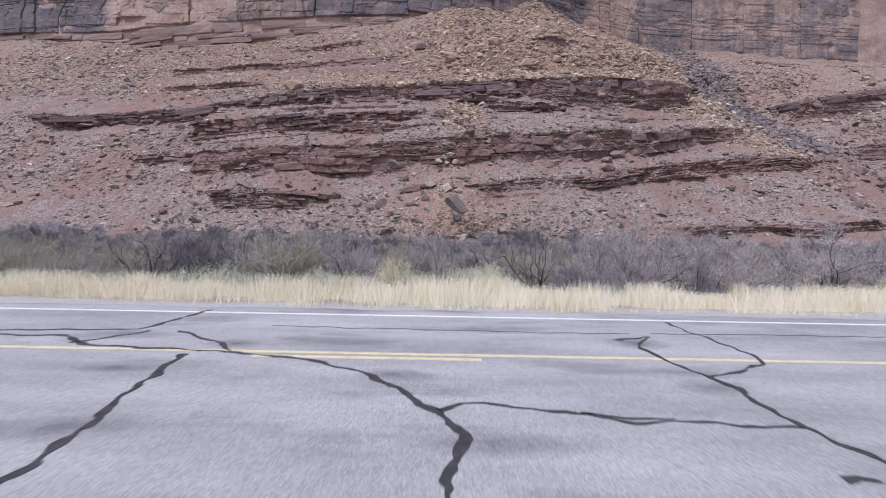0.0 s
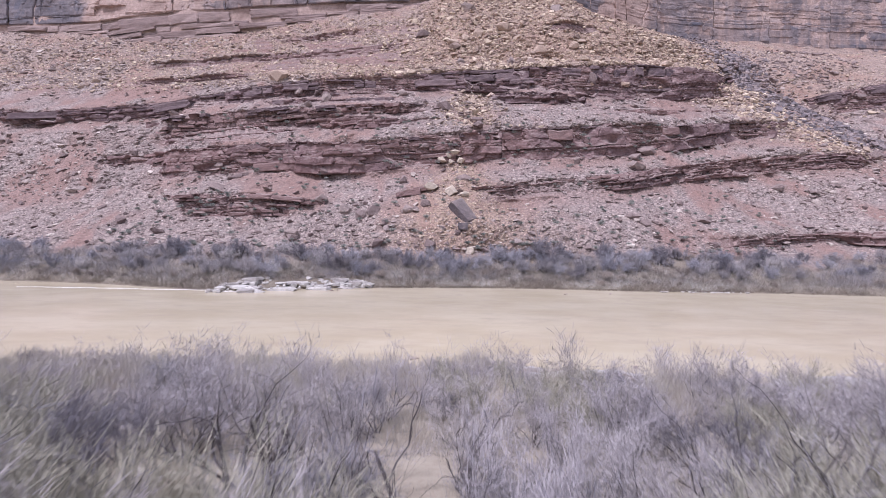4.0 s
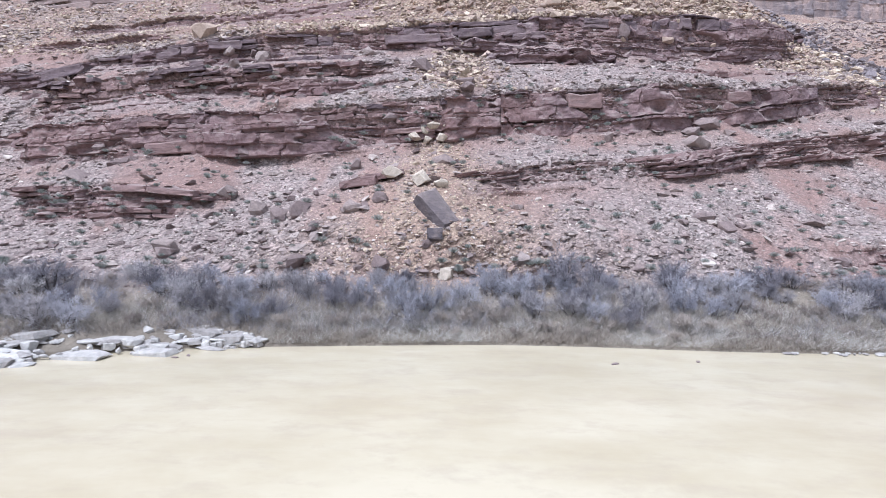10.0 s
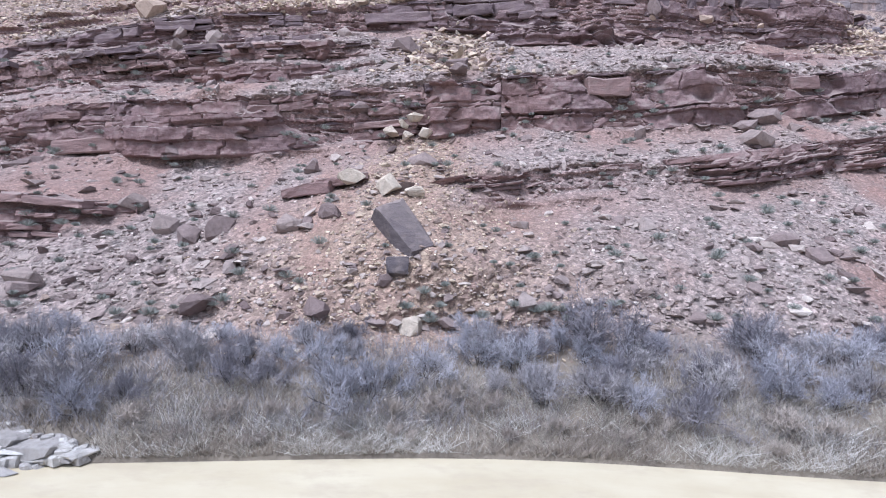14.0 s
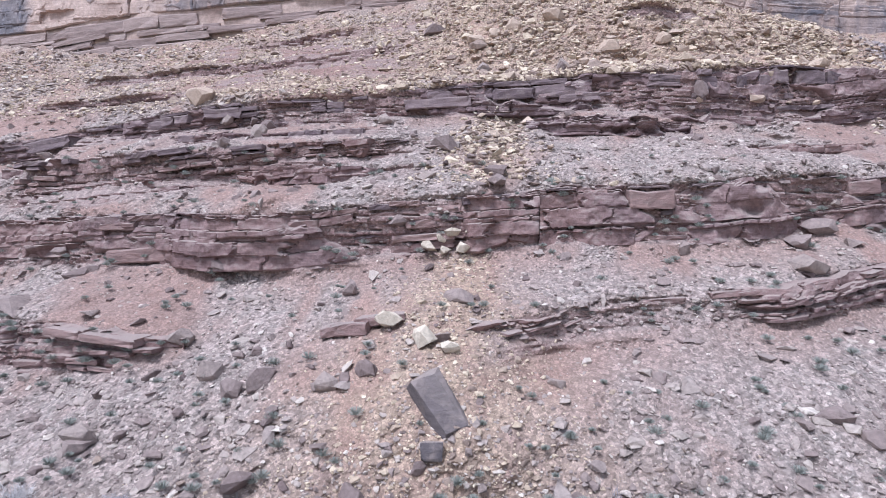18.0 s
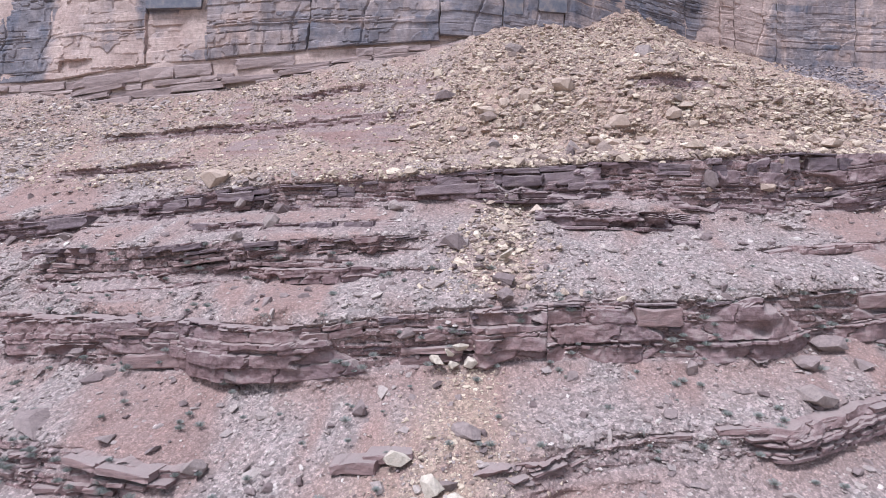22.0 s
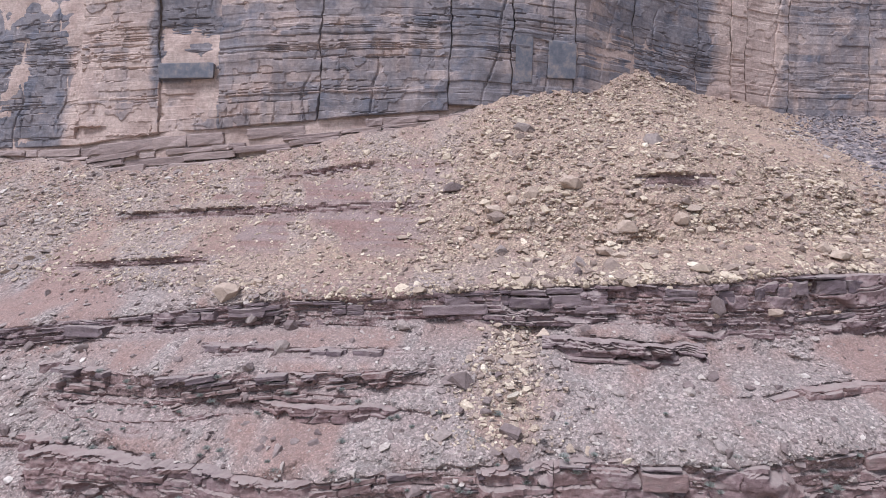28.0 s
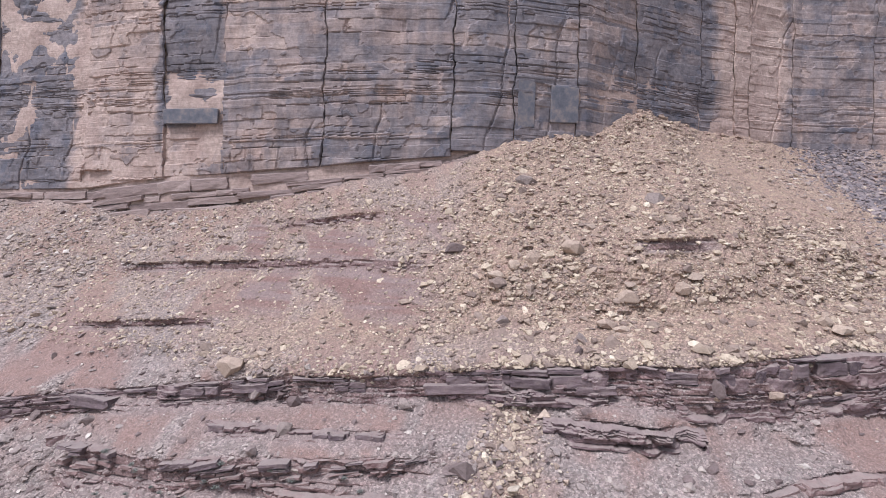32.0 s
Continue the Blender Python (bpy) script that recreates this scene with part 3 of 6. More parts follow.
def tar_strip(path, width):
    """A sealed crack: a thin wandering ribbon along a few turning points."""
    pts = [Vector((*p, 0)) for p in path]
    fine = []
    for a, b in zip(pts, pts[1:]):
        n = max(2, int((b - a).length / 0.09))
        fine += [a.lerp(b, i / n) for i in range(n)]
    fine.append(pts[-1])
    for _ in range(4):
        fine = [fine[0]] + [(a + 2 * b + c) / 4 for a, b, c in zip(fine, fine[1:], fine[2:])] + [fine[-1]]
    bm, rows = bmesh.new(), []
    for i, p in enumerate(fine):
        t = (fine[min(i + 1, len(fine) - 1)] - fine[max(i - 1, 0)]).normalized()
        side = Vector((-t.y, t.x, 0))
        p = p + side * 0.09 * noise.noise(p * 2.3) + side * 0.035 * noise.noise(p * 9.0)
        w = 1.15 * width * (0.7 + 0.8 * noise.noise(p * 4.0 + Vector((9, 0, 0))))
        rows.append([bm.verts.new((p.x + side.x * o * w, p.y + side.y * o * w, z)) for o, z in ((-0.6, -0.01), (-0.5, 0.005), (0.5, 0.005), (0.6, -0.01))])
    for a, b in zip(rows, rows[1:]):
        for j in range(3):
            bm.faces.new((a[j], a[j + 1], b[j + 1], b[j]))
    bmesh.ops.recalc_face_normals(bm, faces=bm.faces)
    return bm


for path, width in (
    ([(-2.8, 2.6), (-2.9, 3.6), (-3.0, 4.5), (-3.2, 5.5), (-3.4, 7.1)], 0.10),
    ([(-7.2, 8.1), (-5.7, 8.1), (-5.1, 7.55), (-3.3, 7.3), (-1.9, 7.0), (-0.9, 6.35), (-0.4, 5.7), (0.0, 5.0), (0.27, 4.4), (0.1, 3.9), (0.05, 2.8)], 0.10),
    ([(-9.5, 8.3), (-6.9, 8.4), (-4.9, 8.7), (-4.6, 10.8)], 0.09),
    ([(-5.3, 7.6), (-4.95, 8.05), (-4.7, 8.6)], 0.08),
    ([(-4.2, 8.65), (-3.1, 7.65), (-2.9, 7.3)], 0.09),
    ([(0.0, 5.05), (0.4, 5.4), (0.8, 5.17), (1.4, 5.0), (1.8, 4.8), (2.2, 4.9), (3.3, 4.8)], 0.075),
    ([(1.35, 5.02), (2.2, 4.93)], 0.06),
    ([(4.3, 10.3), (4.5, 7.5), (4.3, 7.1), (3.3, 6.45)], 0.07),
    ([(2.8, 8.5), (3.5, 8.9), (3.0, 8.15), (3.05, 7.2), (3.3, 6.45), (3.3, 5.0), (3.45, 3.9), (3.6, 2.8)], 0.08),
    ([(-2.9, 9.2), (-0.8, 9.12), (2.0, 9.03), (3.2, 9.1)], 0.035),
    ([(3.6, 9.1), (5.4, 9.2), (9.5, 9.2)], 0.03),
    ([(2.9, 3.75), (3.15, 3.72)], 0.10),
):
    part("crack_seal", tar_strip(path, width), TAR, road)

# ---- cliff above the slope ----
cx, cz = spread([-330, (345, 1.5), (520, 8.0)]), spread([95, (215, 1.0), (320, 4.0)])
CX, CZ = np.meshgrid(cx, cz)
CY = cliff_line(CX) + 1.6 + 0.04 * (CZ - 120) + 0.9 * fbm(CX, CZ, 14.0, 3, 72)
cliff = sheet("cliff", CX, CY, CZ, CLIFF, soft=False)
tagged(cliff, "sheer salmon sandstone cliff with dark desert varnish and vertical cracks", "cliff", kind="structure")
# vertical joints, then the slabs between them
JOINTS = [-330, -285, -240, -188, -148, -120, -76, -23, 2, 29, 57, 92, 112, 121, 148, 195, 240, 290, 345]


PLINTH_X = [-330, -184, -148, -120, -77, -58, -17, 10]
PLINTH_TOP = [108, 110.4, 115, 117.2, 120.6, 123, 126.6, 134]


# how much of the rock the dark varnish covers, along the cliff
VARNISH_X = [-330, -198, -192, -152, -147, -124, -119, -80, -74, -42, -30, -12, 30, 36, 55, 62, 98, 104, 112, 138, 146, 200, 345]
VARNISH = [0.85, 0.85, 0.34, 0.34, 0.78, 0.78, 0.46, 0.48, 0.52, 0.52, 0.58, 0.62, 0.62, 0.5, 0.55, 0.7, 0.68, 0.3, 0.1, 0.12, 0.55, 0.5, 0.5]
CLIFF_BEDS = 90 + np.cumsum(np.concatenate([[0], np.random.default_rng(31).choice([0.7, 0.9, 1.3, 1.8, 2.6, 4.0, 5.5], 110)]))


def cliff_relief(X, Z, seed):
    """How far the face stands back at x and z, and how much of it is varnished: beds, open bedding cracks, scars and streaks."""
    lift = Z - 0.03 * X + 0.7 * fbm(X, 0 * X, 26.0, 2, seed % 7 + 300) + 0.12 * vnoise(X / 3.0, Z / 3.0, 0, 301)
    bed = np.clip(np.searchsorted(CLIFF_BEDS, lift), 1, len(CLIFF_BEDS) - 1)
    thick = CLIFF_BEDS[bed] - CLIFF_BEDS[bed - 1]
    over = (lift - CLIFF_BEDS[bed - 1])
    long = 7 + 22 * lattice(bed, bed * 0, bed * 0, seed)
    cell = np.floor(X / long + 9.1 * lattice(bed, bed * 0, bed * 0, seed + 1) + 0.08 * vnoise(X / 2.0, Z / 2.0, 0, 305)).astype(np.int64)
    back = 0.55 * (lattice(cell, bed, bed * 0, seed + 2) - 0.5) + 0.35 * (lattice(bed, bed * 0, bed * 0, seed + 3) - 0.5)
    parted = smooth(-0.15, 0.25, fbm(X, Z * 1.8, 17.0, 3, 306 + seed % 5) + 0.35 * (thick < 1.5) - 0.1) * (1 - 0.85 * smooth(98, 108, X))
    back = back + 0.75 * parted * (1 - smooth(0.05, 0.5, over))
    gap = X / long + 9.1 * lattice(bed, bed * 0, bed * 0, seed + 1)
    near = np.minimum(gap - np.floor(gap), np.ceil(gap) - gap) * long
    back = back + 0.4 * (near < 0.4) * parted
    scar = smooth(0.28, 0.32, fbm(X, Z, 15.0, 4, 310 + seed % 3, 0.6))
    back = back + 0.35 * scar + 1.0 * fbm(X, Z, 26.0, 3, 72) + 0.22 * fbm(X, Z, 4.5, 3, 83)
    crack = np.abs(X - 0.12 * Z - 3.0 * fbm(0 * X + seed, Z, 22.0, 3, 312) - 24.0 * np.round((X - 0.12 * Z) / 24.0 + 0.0))
    back = back + 1.0 * (1 - smooth(0.0, 0.7, crack)) * smooth(-0.1, 0.25, fbm(X, Z * 0.5, 30.0, 2, 313))
    dark = np.interp(X + 3 * fbm(X, Z, 9.0, 3, 314), VARNISH_X, VARNISH)
    dark = 0.5 + 1.5 * (dark - 0.5)
    dark = dark - 0.6 * smooth(139.5, 137.0, Z) * (np.abs(X + 134.5) < 13.5)
    dark = dark + 0.13 * fbm(X, Z, 22.0, 4, 315) + 0.30 * (lattice(bed, np.floor(X / 26.0 + 0.6 * lattice(bed, bed * 0, bed * 0, 318)).astype(np.int64), bed * 0, 316) - 0.5) - 0.14 * scar
    dark = dark + 0.12 * vnoise(X / 2.6, Z / 30.0, 0, 317)
    return back, np.clip(dark, 0, 1)


def cliff_slab(x0, x1, z0, z1, seed):
    """One column of the cliff between two upright joints."""
    r = random.Random(seed)
    wide = np.concatenate([[0], np.linspace(0.35, x1 - x0 - 0.35, max(6, int((x1 - x0) / 0.6))), [x1 - x0]]) / (x1 - x0)
    tall = np.concatenate([spread([0, (min(82.0, z1 - z0 - 2), 0.42), (z1 - z0, 1.5)])]) / (z1 - z0)
    u, v = np.meshgrid(wide, tall)
    Z = z0 + (z1 - z0) * v
    X = x0 + (x1 - x0) * u
    bow = 1.1 * vnoise(x0 / 7.0 + 0 * u, Z / 11.0, 0, 84) + 0.35 * vnoise(x0 + 0 * u, Z / 2.3, 0, 85)
    bow1 = 1.1 * vnoise(x1 / 7.0 + 0 * u, Z / 11.0, 0, 84) + 0.35 * vnoise(x1 + 0 * u, Z / 2.3, 0, 85)
    X = X + bow * (1 - u) + bow1 * u
    base = np.interp(X, PLINTH_X, PLINTH_TOP) - np.interp((x0 + x1) / 2, PLINTH_X, PLINTH_TOP)
    Z = Z + base * (x1 < 0) * np.clip(1 - v * 3, 0, 1)
    back, dark = cliff_relief(X, Z, seed)
    notch = (X > -190.5) & (X < -172.5) & (Z > 114.5) & (Z < 119.3)
    Y = cliff_line(X) + 0.04 * (Z - 120) + r.uniform(-0.8, 0.8) + back + 3.5 * notch
    groove = smooth(-0.35, 0.15, fbm(0 * Z + x0, Z, 19.0, 2, 86))
    Y = Y + (0.5 + 1.6 * groove) * (u < 1e-6) + (0.5 + 1.6 * groove) * (u > 1 - 1e-6) + 0.8 * (v < 1e-6)
    ob = sheet("slab", X, Y, Z, CLIFF, (("varnish", dark),), soft=False)
    ob.parent = cliff
    return ob


for i, (a, b) in enumerate(zip(JOINTS, JOINTS[1:])):
    mid = (a + b) / 2
    z = float(np.interp(mid, PLINTH_X, PLINTH_TOP)) + 0.9 if mid < 0 else float(np.interp(mid, FOOT_X, FOOT_Z)) - 8
    cliff_slab(a + 0.03, b - 0.03, z, 232.0, 1000 + i * 50)


def block_mesh(seed, sharp=0.10, rough=0.05):
    """A rough-hewn stone block about one unit across, chamfered and uneven."""
    r = random.Random(seed)
    bm = bmesh.new()
    for sx in (-1, 1):
        for sy in (-1, 1):
            for sz in (-1, 1):
                for ax in range(3):
                    v = [sx * 0.5, sy * 0.5, sz * 0.5]
                    v[ax] *= 1 - 2 * sharp * r.uniform(0.3, 1.0)
                    bm.verts.new([c + r.uniform(-rough, rough) for c in v])
    res = bmesh.ops.convex_hull(bm, input=bm.verts)
    bmesh.ops.delete(bm, geom=[v for v in res["geom_interior"] if isinstance(v, bmesh.types.BMVert)], context="VERTS")
    me = bpy.data.meshes.new("block")
    bm.to_mesh(me)
    bm.free()
    return me


def bed_mesh(seed):
    """A ledge block one unit across: an uneven weathered face with worn edges, flat on top."""
    r = random.Random(seed)
    cols, levels = 5, (0.0, 0.1, r.uniform(0.4, 0.6), 0.9, 1.0)
    lean, slant = r.uniform(-0.03, 0.03), r.uniform(-0.04, 0.04)
    step, at = r.choice([0, 0, 0.05, 0.08]), r.randrange(1, cols)
    co = []
    for i in range(cols + 1):
        x = (0.0, 0.05, 0.5 / 1.5, 0.64, 0.95, 1.0)[i] - 0.5 + (r.uniform(-0.06, 0.06) if 1 < i < 4 else 0)
        side = 0.05 if i in (0, cols) else 0.0
        top, low = 0.5 - r.uniform(0, 0.14), -0.5 + r.uniform(0, 0.14)
        for k, u in enumerate(levels):
            y = -0.5 + side + r.uniform(0, 0.06) + (0.035 if k in (0, 4) else 0.0) + lean * (u - 0.5) + slant * x + (step if i >= at else 0)
            co.append((x + r.uniform(-0.03, 0.03), y, low + (top - low) * u))
        co += [(x, 0.5, top), (x, 0.5, low)]
    n = 7
    faces = []
    for i in range(cols):
        p, q = n * i, n * (i + 1)
        faces += [(p + j, q + j, q + (j + 1) % n, p + (j + 1) % n) for j in range(6)]
    faces += [tuple(range(n)), tuple(n * cols + j for j in reversed(range(n)))]
    faces = [tuple(reversed(f)) if len(f) == 7 else f for f in faces]
    me = bpy.data.meshes.new("block")
    me.from_pydata(co, [], faces)
    return me


def rock_mesh(seed, n=14, flat=0.7):
    """An angular broken rock, about one unit across."""
    r = random.Random(seed)
    bm = bmesh.new()
    for _ in range(n):
        v = Vector((r.gauss(0, 1), r.gauss(0, 1), r.gauss(0, 1))).normalized() * r.uniform(0.42, 0.56)
        bm.verts.new((v.x, v.y, v.z * flat))
    res = bmesh.ops.convex_hull(bm, input=bm.verts)
    bmesh.ops.delete(bm, geom=[v for v in res["geom_interior"] if isinstance(v, bmesh.types.BMVert)], context="VERTS")
    me = bpy.data.meshes.new("rock")
    bm.to_mesh(me)
    bm.free()
    return me


def with_material(me, mat):
    me.materials.clear()
    me.materials.append(mat)
    return me


def varnish_material():
    k = Mat("blue_black_varnish", rough=0.45)
    c = k.ramp(k.noise(0.25, 6, 0.7), (0.3, (0.085, 0.088, 0.108)), (0.5, (0.14, 0.134, 0.15)), (0.7, (0.28, 0.22, 0.195)))
    k.bump(k.noise(0.8, 6, 0.7), 0.2, 0.6)
    return k.colour(c)


VARNISHED = varnish_material()
# smooth blue-black panels that stand a little out of the cliff
for i, (x0, x1, z0, z1, out) in enumerate(((3.1, 10.4, 141, 159.5, 0.35), (17.0, 29.0, 144, 159.3, 0.3), (-146.5, -122.5, 139.5, 145.5, 0.9))):
    m, z = (x0 + x1) / 2, (z0 + z1) / 2
    turn = math.degrees(math.atan2(float(cliff_line(np.array(x1)) - cliff_line(np.array(x0))), x1 - x0))
    ob = new("slab", with_material(block_mesh(140 + i, 0.06, 0.035), VARNISHED))
    ob.parent = cliff
    ob.matrix_basis = pose(m, float(cliff_line(np.array(m))) + 0.04 * (z - 120) + 1.5 - out - 0.6, z, 0, 0, turn) @ Matrix.Diagonal((x1 - x0, 3.0, z1 - z0, 1))
    tagged(ob, "smooth panel coated in blue-black desert varnish")


# ---- loose stones on the slope ----
def scatter_stones(name, count, pick, sizes, material, label, flat=0.62, kinds=14, sunk=0.02):
    shapes = []
    for s in range(kinds):
        me = rock_mesh(500 + s, 10 + s % 6, flat)
        co = np.array([v.co for v in me.vertices])
        me.calc_loop_triangles()
        shapes.append((co, np.array([t.vertices for t in me.loop_triangles])))
        bpy.data.meshes.remove(me)
    x, z = pick(count)
    y, bare = hill(x, z)
    keep = rng.random(len(x)) > 0.75 * bare
    x, y, z = x[keep], y[keep], z[keep]
    size = sizes(len(x))
    V, F, base = [], [], 0
    order = rng.integers(0, kinds, len(x))
    for s, (co, tri) in enumerate(shapes):
        idx = np.where(order == s)[0]
        a, b = rng.uniform(0, 2 * np.pi, len(idx)), rng.normal(0.3, 0.25, len(idx))
        stretch = rng.uniform(0.65, 1.5, (len(idx), 3)) * size[idx, None]
        p = co[None] * stretch[:, None, :]
        ca, sa = np.cos(a)[:, None], np.sin(a)[:, None]
        px, py, pz = p[..., 0] * ca - p[..., 1] * sa, p[..., 0] * sa + p[..., 1] * ca, p[..., 2]
        cb, sb = np.cos(b)[:, None], np.sin(b)[:, None]
        py, pz = py * cb - pz * sb, py * sb + pz * cb
        V.append(np.stack([px + x[idx, None], py + y[idx, None], pz + z[idx, None] + sunk * size[idx, None]], -1).reshape(-1, 3))
        F.append((tri[None] + (np.arange(len(idx)) * len(co))[:, None, None]).reshape(-1, 3) + base)
        base += len(idx) * len(co)
    ob = new(name, polygons(name, np.concatenate(V), np.concatenate(F), material))
    return tagged(ob, label, "stones", kind="stuff")


def on_talus(n):
    x, z = rng.uniform(-125, 125, n), -3 + 66 * rng.random(n) ** 1.15
    keep = rng.random(n) < 0.2 + 0.8 * rubble_at(x, z)
    return x[keep], z[keep]


def on_wide(n):
    x, z = np.where(rng.random(n) < 0.5, rng.uniform(-240, -110, n), rng.uniform(110, 260, n)), -2 + 130 * rng.random(n)
    keep = rng.random(n) < 0.5 + 0.8 * fbm(x, z, 18.0, 3, 122)
    return x[keep], z[keep]


def on_fan(n):
    x = np.where(rng.random(n) < 0.5, rng.normal(35, 38, n), rng.uniform(-190, 240, n))
    z = 60 + 95 * rng.random(n) ** 1.25
    clump = fbm(x, z, 12.0, 3, 121) + 0.3 + 0.1 * smooth(-40, 10, x)
    ledge = ledge_level("upper", x)[1] + 0.4
    z = np.where(np.abs(x + 35) < 155, np.maximum(z, ledge + 1.5 * rng.random(n)), z)
    keep = (rng.random(n) < (0.4 + 0.9 * clump) * (1 - 0.85 * clay_at(x, z))) & (z < np.interp(x, FOOT_X, FOOT_Z))
    return x[keep], z[keep]


def falling_off(low, high, power):
    return lambda n: low * (1 - rng.random(n) * (1 - (low / high) ** power)) ** (-1 / power)


scatter_stones("talus_stones", 46000, on_talus, falling_off(0.3, 2.8, 2.3), STONES, "grey and red-brown broken stones strewn over the talus", 0.5)
scatter_stones("fan_stones", 56000, on_fan, falling_off(0.38, 3.6, 2.2), FANSTONES, "tan and buff broken stones strewn over the debris fan", 0.6)
def big_on_slope(n):
    x = rng.uniform(-130, 130, n)
    z = -1 + 62 * rng.random(n) ** 1.2
    return x, z


def in_chute(n):
    z = rng.uniform(37, 58.5, n)
    return 9 - 0.12 * (58 - z) + rng.normal(0, 1, n) * (2.2 + 0.22 * (58 - z)), z


def big_on_fan(n):
    x, z = rng.normal(32, 36, n), rng.uniform(64, 128, n)
    keep = z < np.interp(x, FOOT_X, FOOT_Z)
    return x[keep], z[keep]


scatter_stones("talus_blocks", 380, big_on_slope, falling_off(1.2, 4.2, 2.2), BLOCKSTONES, "larger grey-brown fallen blocks on the talus", 0.6)
scatter_stones("chute_stones", 1300, in_chute, falling_off(0.5, 2.6, 2.0), FANSTONES, "tan broken stones filling a chute between the ledges", 0.55)
scatter_stones("fan_blocks", 1000, big_on_fan, falling_off(1.0, 4.4, 2.0), FANSTONES, "larger tan blocks on the debris fan", 0.7)


def on_spur(n):
    x, z = rng.uniform(140, 300, n), rng.uniform(5, 135, n)
    keep = rng.random(n) < 0.5 + 0.9 * fbm(x, z, 16.0, 3, 124)
    return x[keep], z[keep]


scatter_stones("spur_stones", 6500, on_spur, falling_off(0.9, 5.5, 2.0), BLOCKSTONES, "dark red-brown blocks covering the slope beyond the gully", 0.6)


def in_gully(n):
    z = 35 + 112 * rng.random(n)
    x = np.interp(z, [35, 55, 70, 85, 100, 126, 147], [158, 148, 145, 147, 154, 168, 174]) + rng.normal(0, 11, n)
    return x, z


scatter_stones("gully_stones", 8000, in_gully, falling_off(0.9, 4.5, 2.0), stone_material("dark_gully_stone", [(0.13, 0.112, 0.12), (0.2, 0.168, 0.172), (0.3, 0.24, 0.225)], True), "dark grey broken rocks filling a gully", 0.6)
scatter_stones("far_talus_stones", 20000, on_wide, falling_off(0.7, 3.5, 2.2), STONES, "grey and red-brown stones on the outer slopes", 0.55)


def on_flank(n):
    z = 30 + 70 * rng.random(n)
    return np.interp(z, [30, 40, 47, 64, 80, 100], [142, 132, 121, 112, 101, 96]) + rng.normal(0, 9, n), z


scatter_stones("flank_stones", 7000, on_flank, falling_off(0.45, 3.2, 2.2), FANSTONES, "tan broken stones running down beside the gully", 0.6)


def on_cone(n):
    z = -3.5 + 29 * rng.random(n) ** 1.2
    return 3.5 + rng.normal(0, 1, n) * (2.2 + 0.42 * (26 - z)), z


scatter_stones("cone_stones", 5200, on_cone, falling_off(0.2, 1.3, 2.3), FANSTONES, "small orange-tan stones covering the debris cone", 0.6)


def on_left_slope(n):
    x, z = rng.uniform(-230, 0, n), 58 + 54 * rng.random(n)
    keep = (rng.random(n) > 0.7 * clay_at(x, z)) & (z < np.interp(x, FOOT_X, FOOT_Z))
    return x[keep], z[keep]


scatter_stones("slope_stones", 14000, on_left_slope, falling_off(0.45, 2.4, 2.3), FANSTONES, "buff and pinkish stones strewn under the cliff", 0.6)


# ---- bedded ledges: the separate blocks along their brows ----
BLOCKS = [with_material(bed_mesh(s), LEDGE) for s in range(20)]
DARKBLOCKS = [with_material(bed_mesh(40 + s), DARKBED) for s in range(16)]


def lay_blocks(owner, name, x0, x1, courses, seed, skip=0.06):
    """A ledge of bedded blocks, in stretches whose beds differ. A course: lower and upper share of the height, lengths, how far it stands out, shapes."""
    r = random.Random(seed)
    plan, x = [], x0
    while x < x1:
        run = r.uniform(9, 24)
        slide, bulge = r.uniform(-0.05, 0.05), r.uniform(-0.4, 0.4)
        for low, high, lengths, out, kinds in courses:
            a, b = low + slide * (low > 0.05), high + slide * (high < 0.95)
            push = out + bulge + r.uniform(-0.3, 0.3)
            p, split = x, r.random() < 0.3 and high - low > 0.2
            while p < x + run:
                w = lengths[0] * (lengths[1] / lengths[0]) ** r.random()
                if r.random() > skip:
                    cuts = (a, a + (b - a) * r.uniform(0.35, 0.65), b) if split else (a, b)
                    plan += [(p + w / 2, w, c, d, push + r.uniform(-0.22, 0.22), kinds[r.randrange(len(kinds))]) for c, d in zip(cuts, cuts[1:])]
                p += w
        x += run
    mids = np.array([q[0] for q in plan])
    foot, brow, firm = ledge_level(name, mids)
    f2, b2, _ = ledge_level(name, mids + 2.0)
    face = hill(mids, foot + 0.55 * (brow - foot), False)[0]
    face2 = hill(mids + 2.0, f2 + 0.55 * (b2 - f2), False)[0]
    for (m, w, a, b, out, me), f, t, g, y, y2, c in zip(plan, foot.tolist(), brow.tolist(), firm.tolist(), face.tolist(), face2.tolist(), (f2 + b2).tolist()):
        if g < 0.22 + 0.3 * r.random():
            continue
        deep = r.uniform(4.0, 5.0)
        ob = new("block", me)
        ob.parent = owner
        turn = math.degrees(math.atan2(y2 - y, 2.0)) + r.uniform(-8, 8)
        rise = math.degrees(math.atan2((c - t - f) / 2, 2.0))
        ob.matrix_basis = pose(m, y - out * 0.85 + deep / 2, f + (t - f) * (a + b) / 2, r.uniform(-4, 4), -rise + r.uniform(-2.5, 2.5), turn) @ Matrix.Diagonal((w * r.uniform(0.98, 1.03), deep, (t - f) * (b - a) * r.uniform(0.94, 1.04), 1))


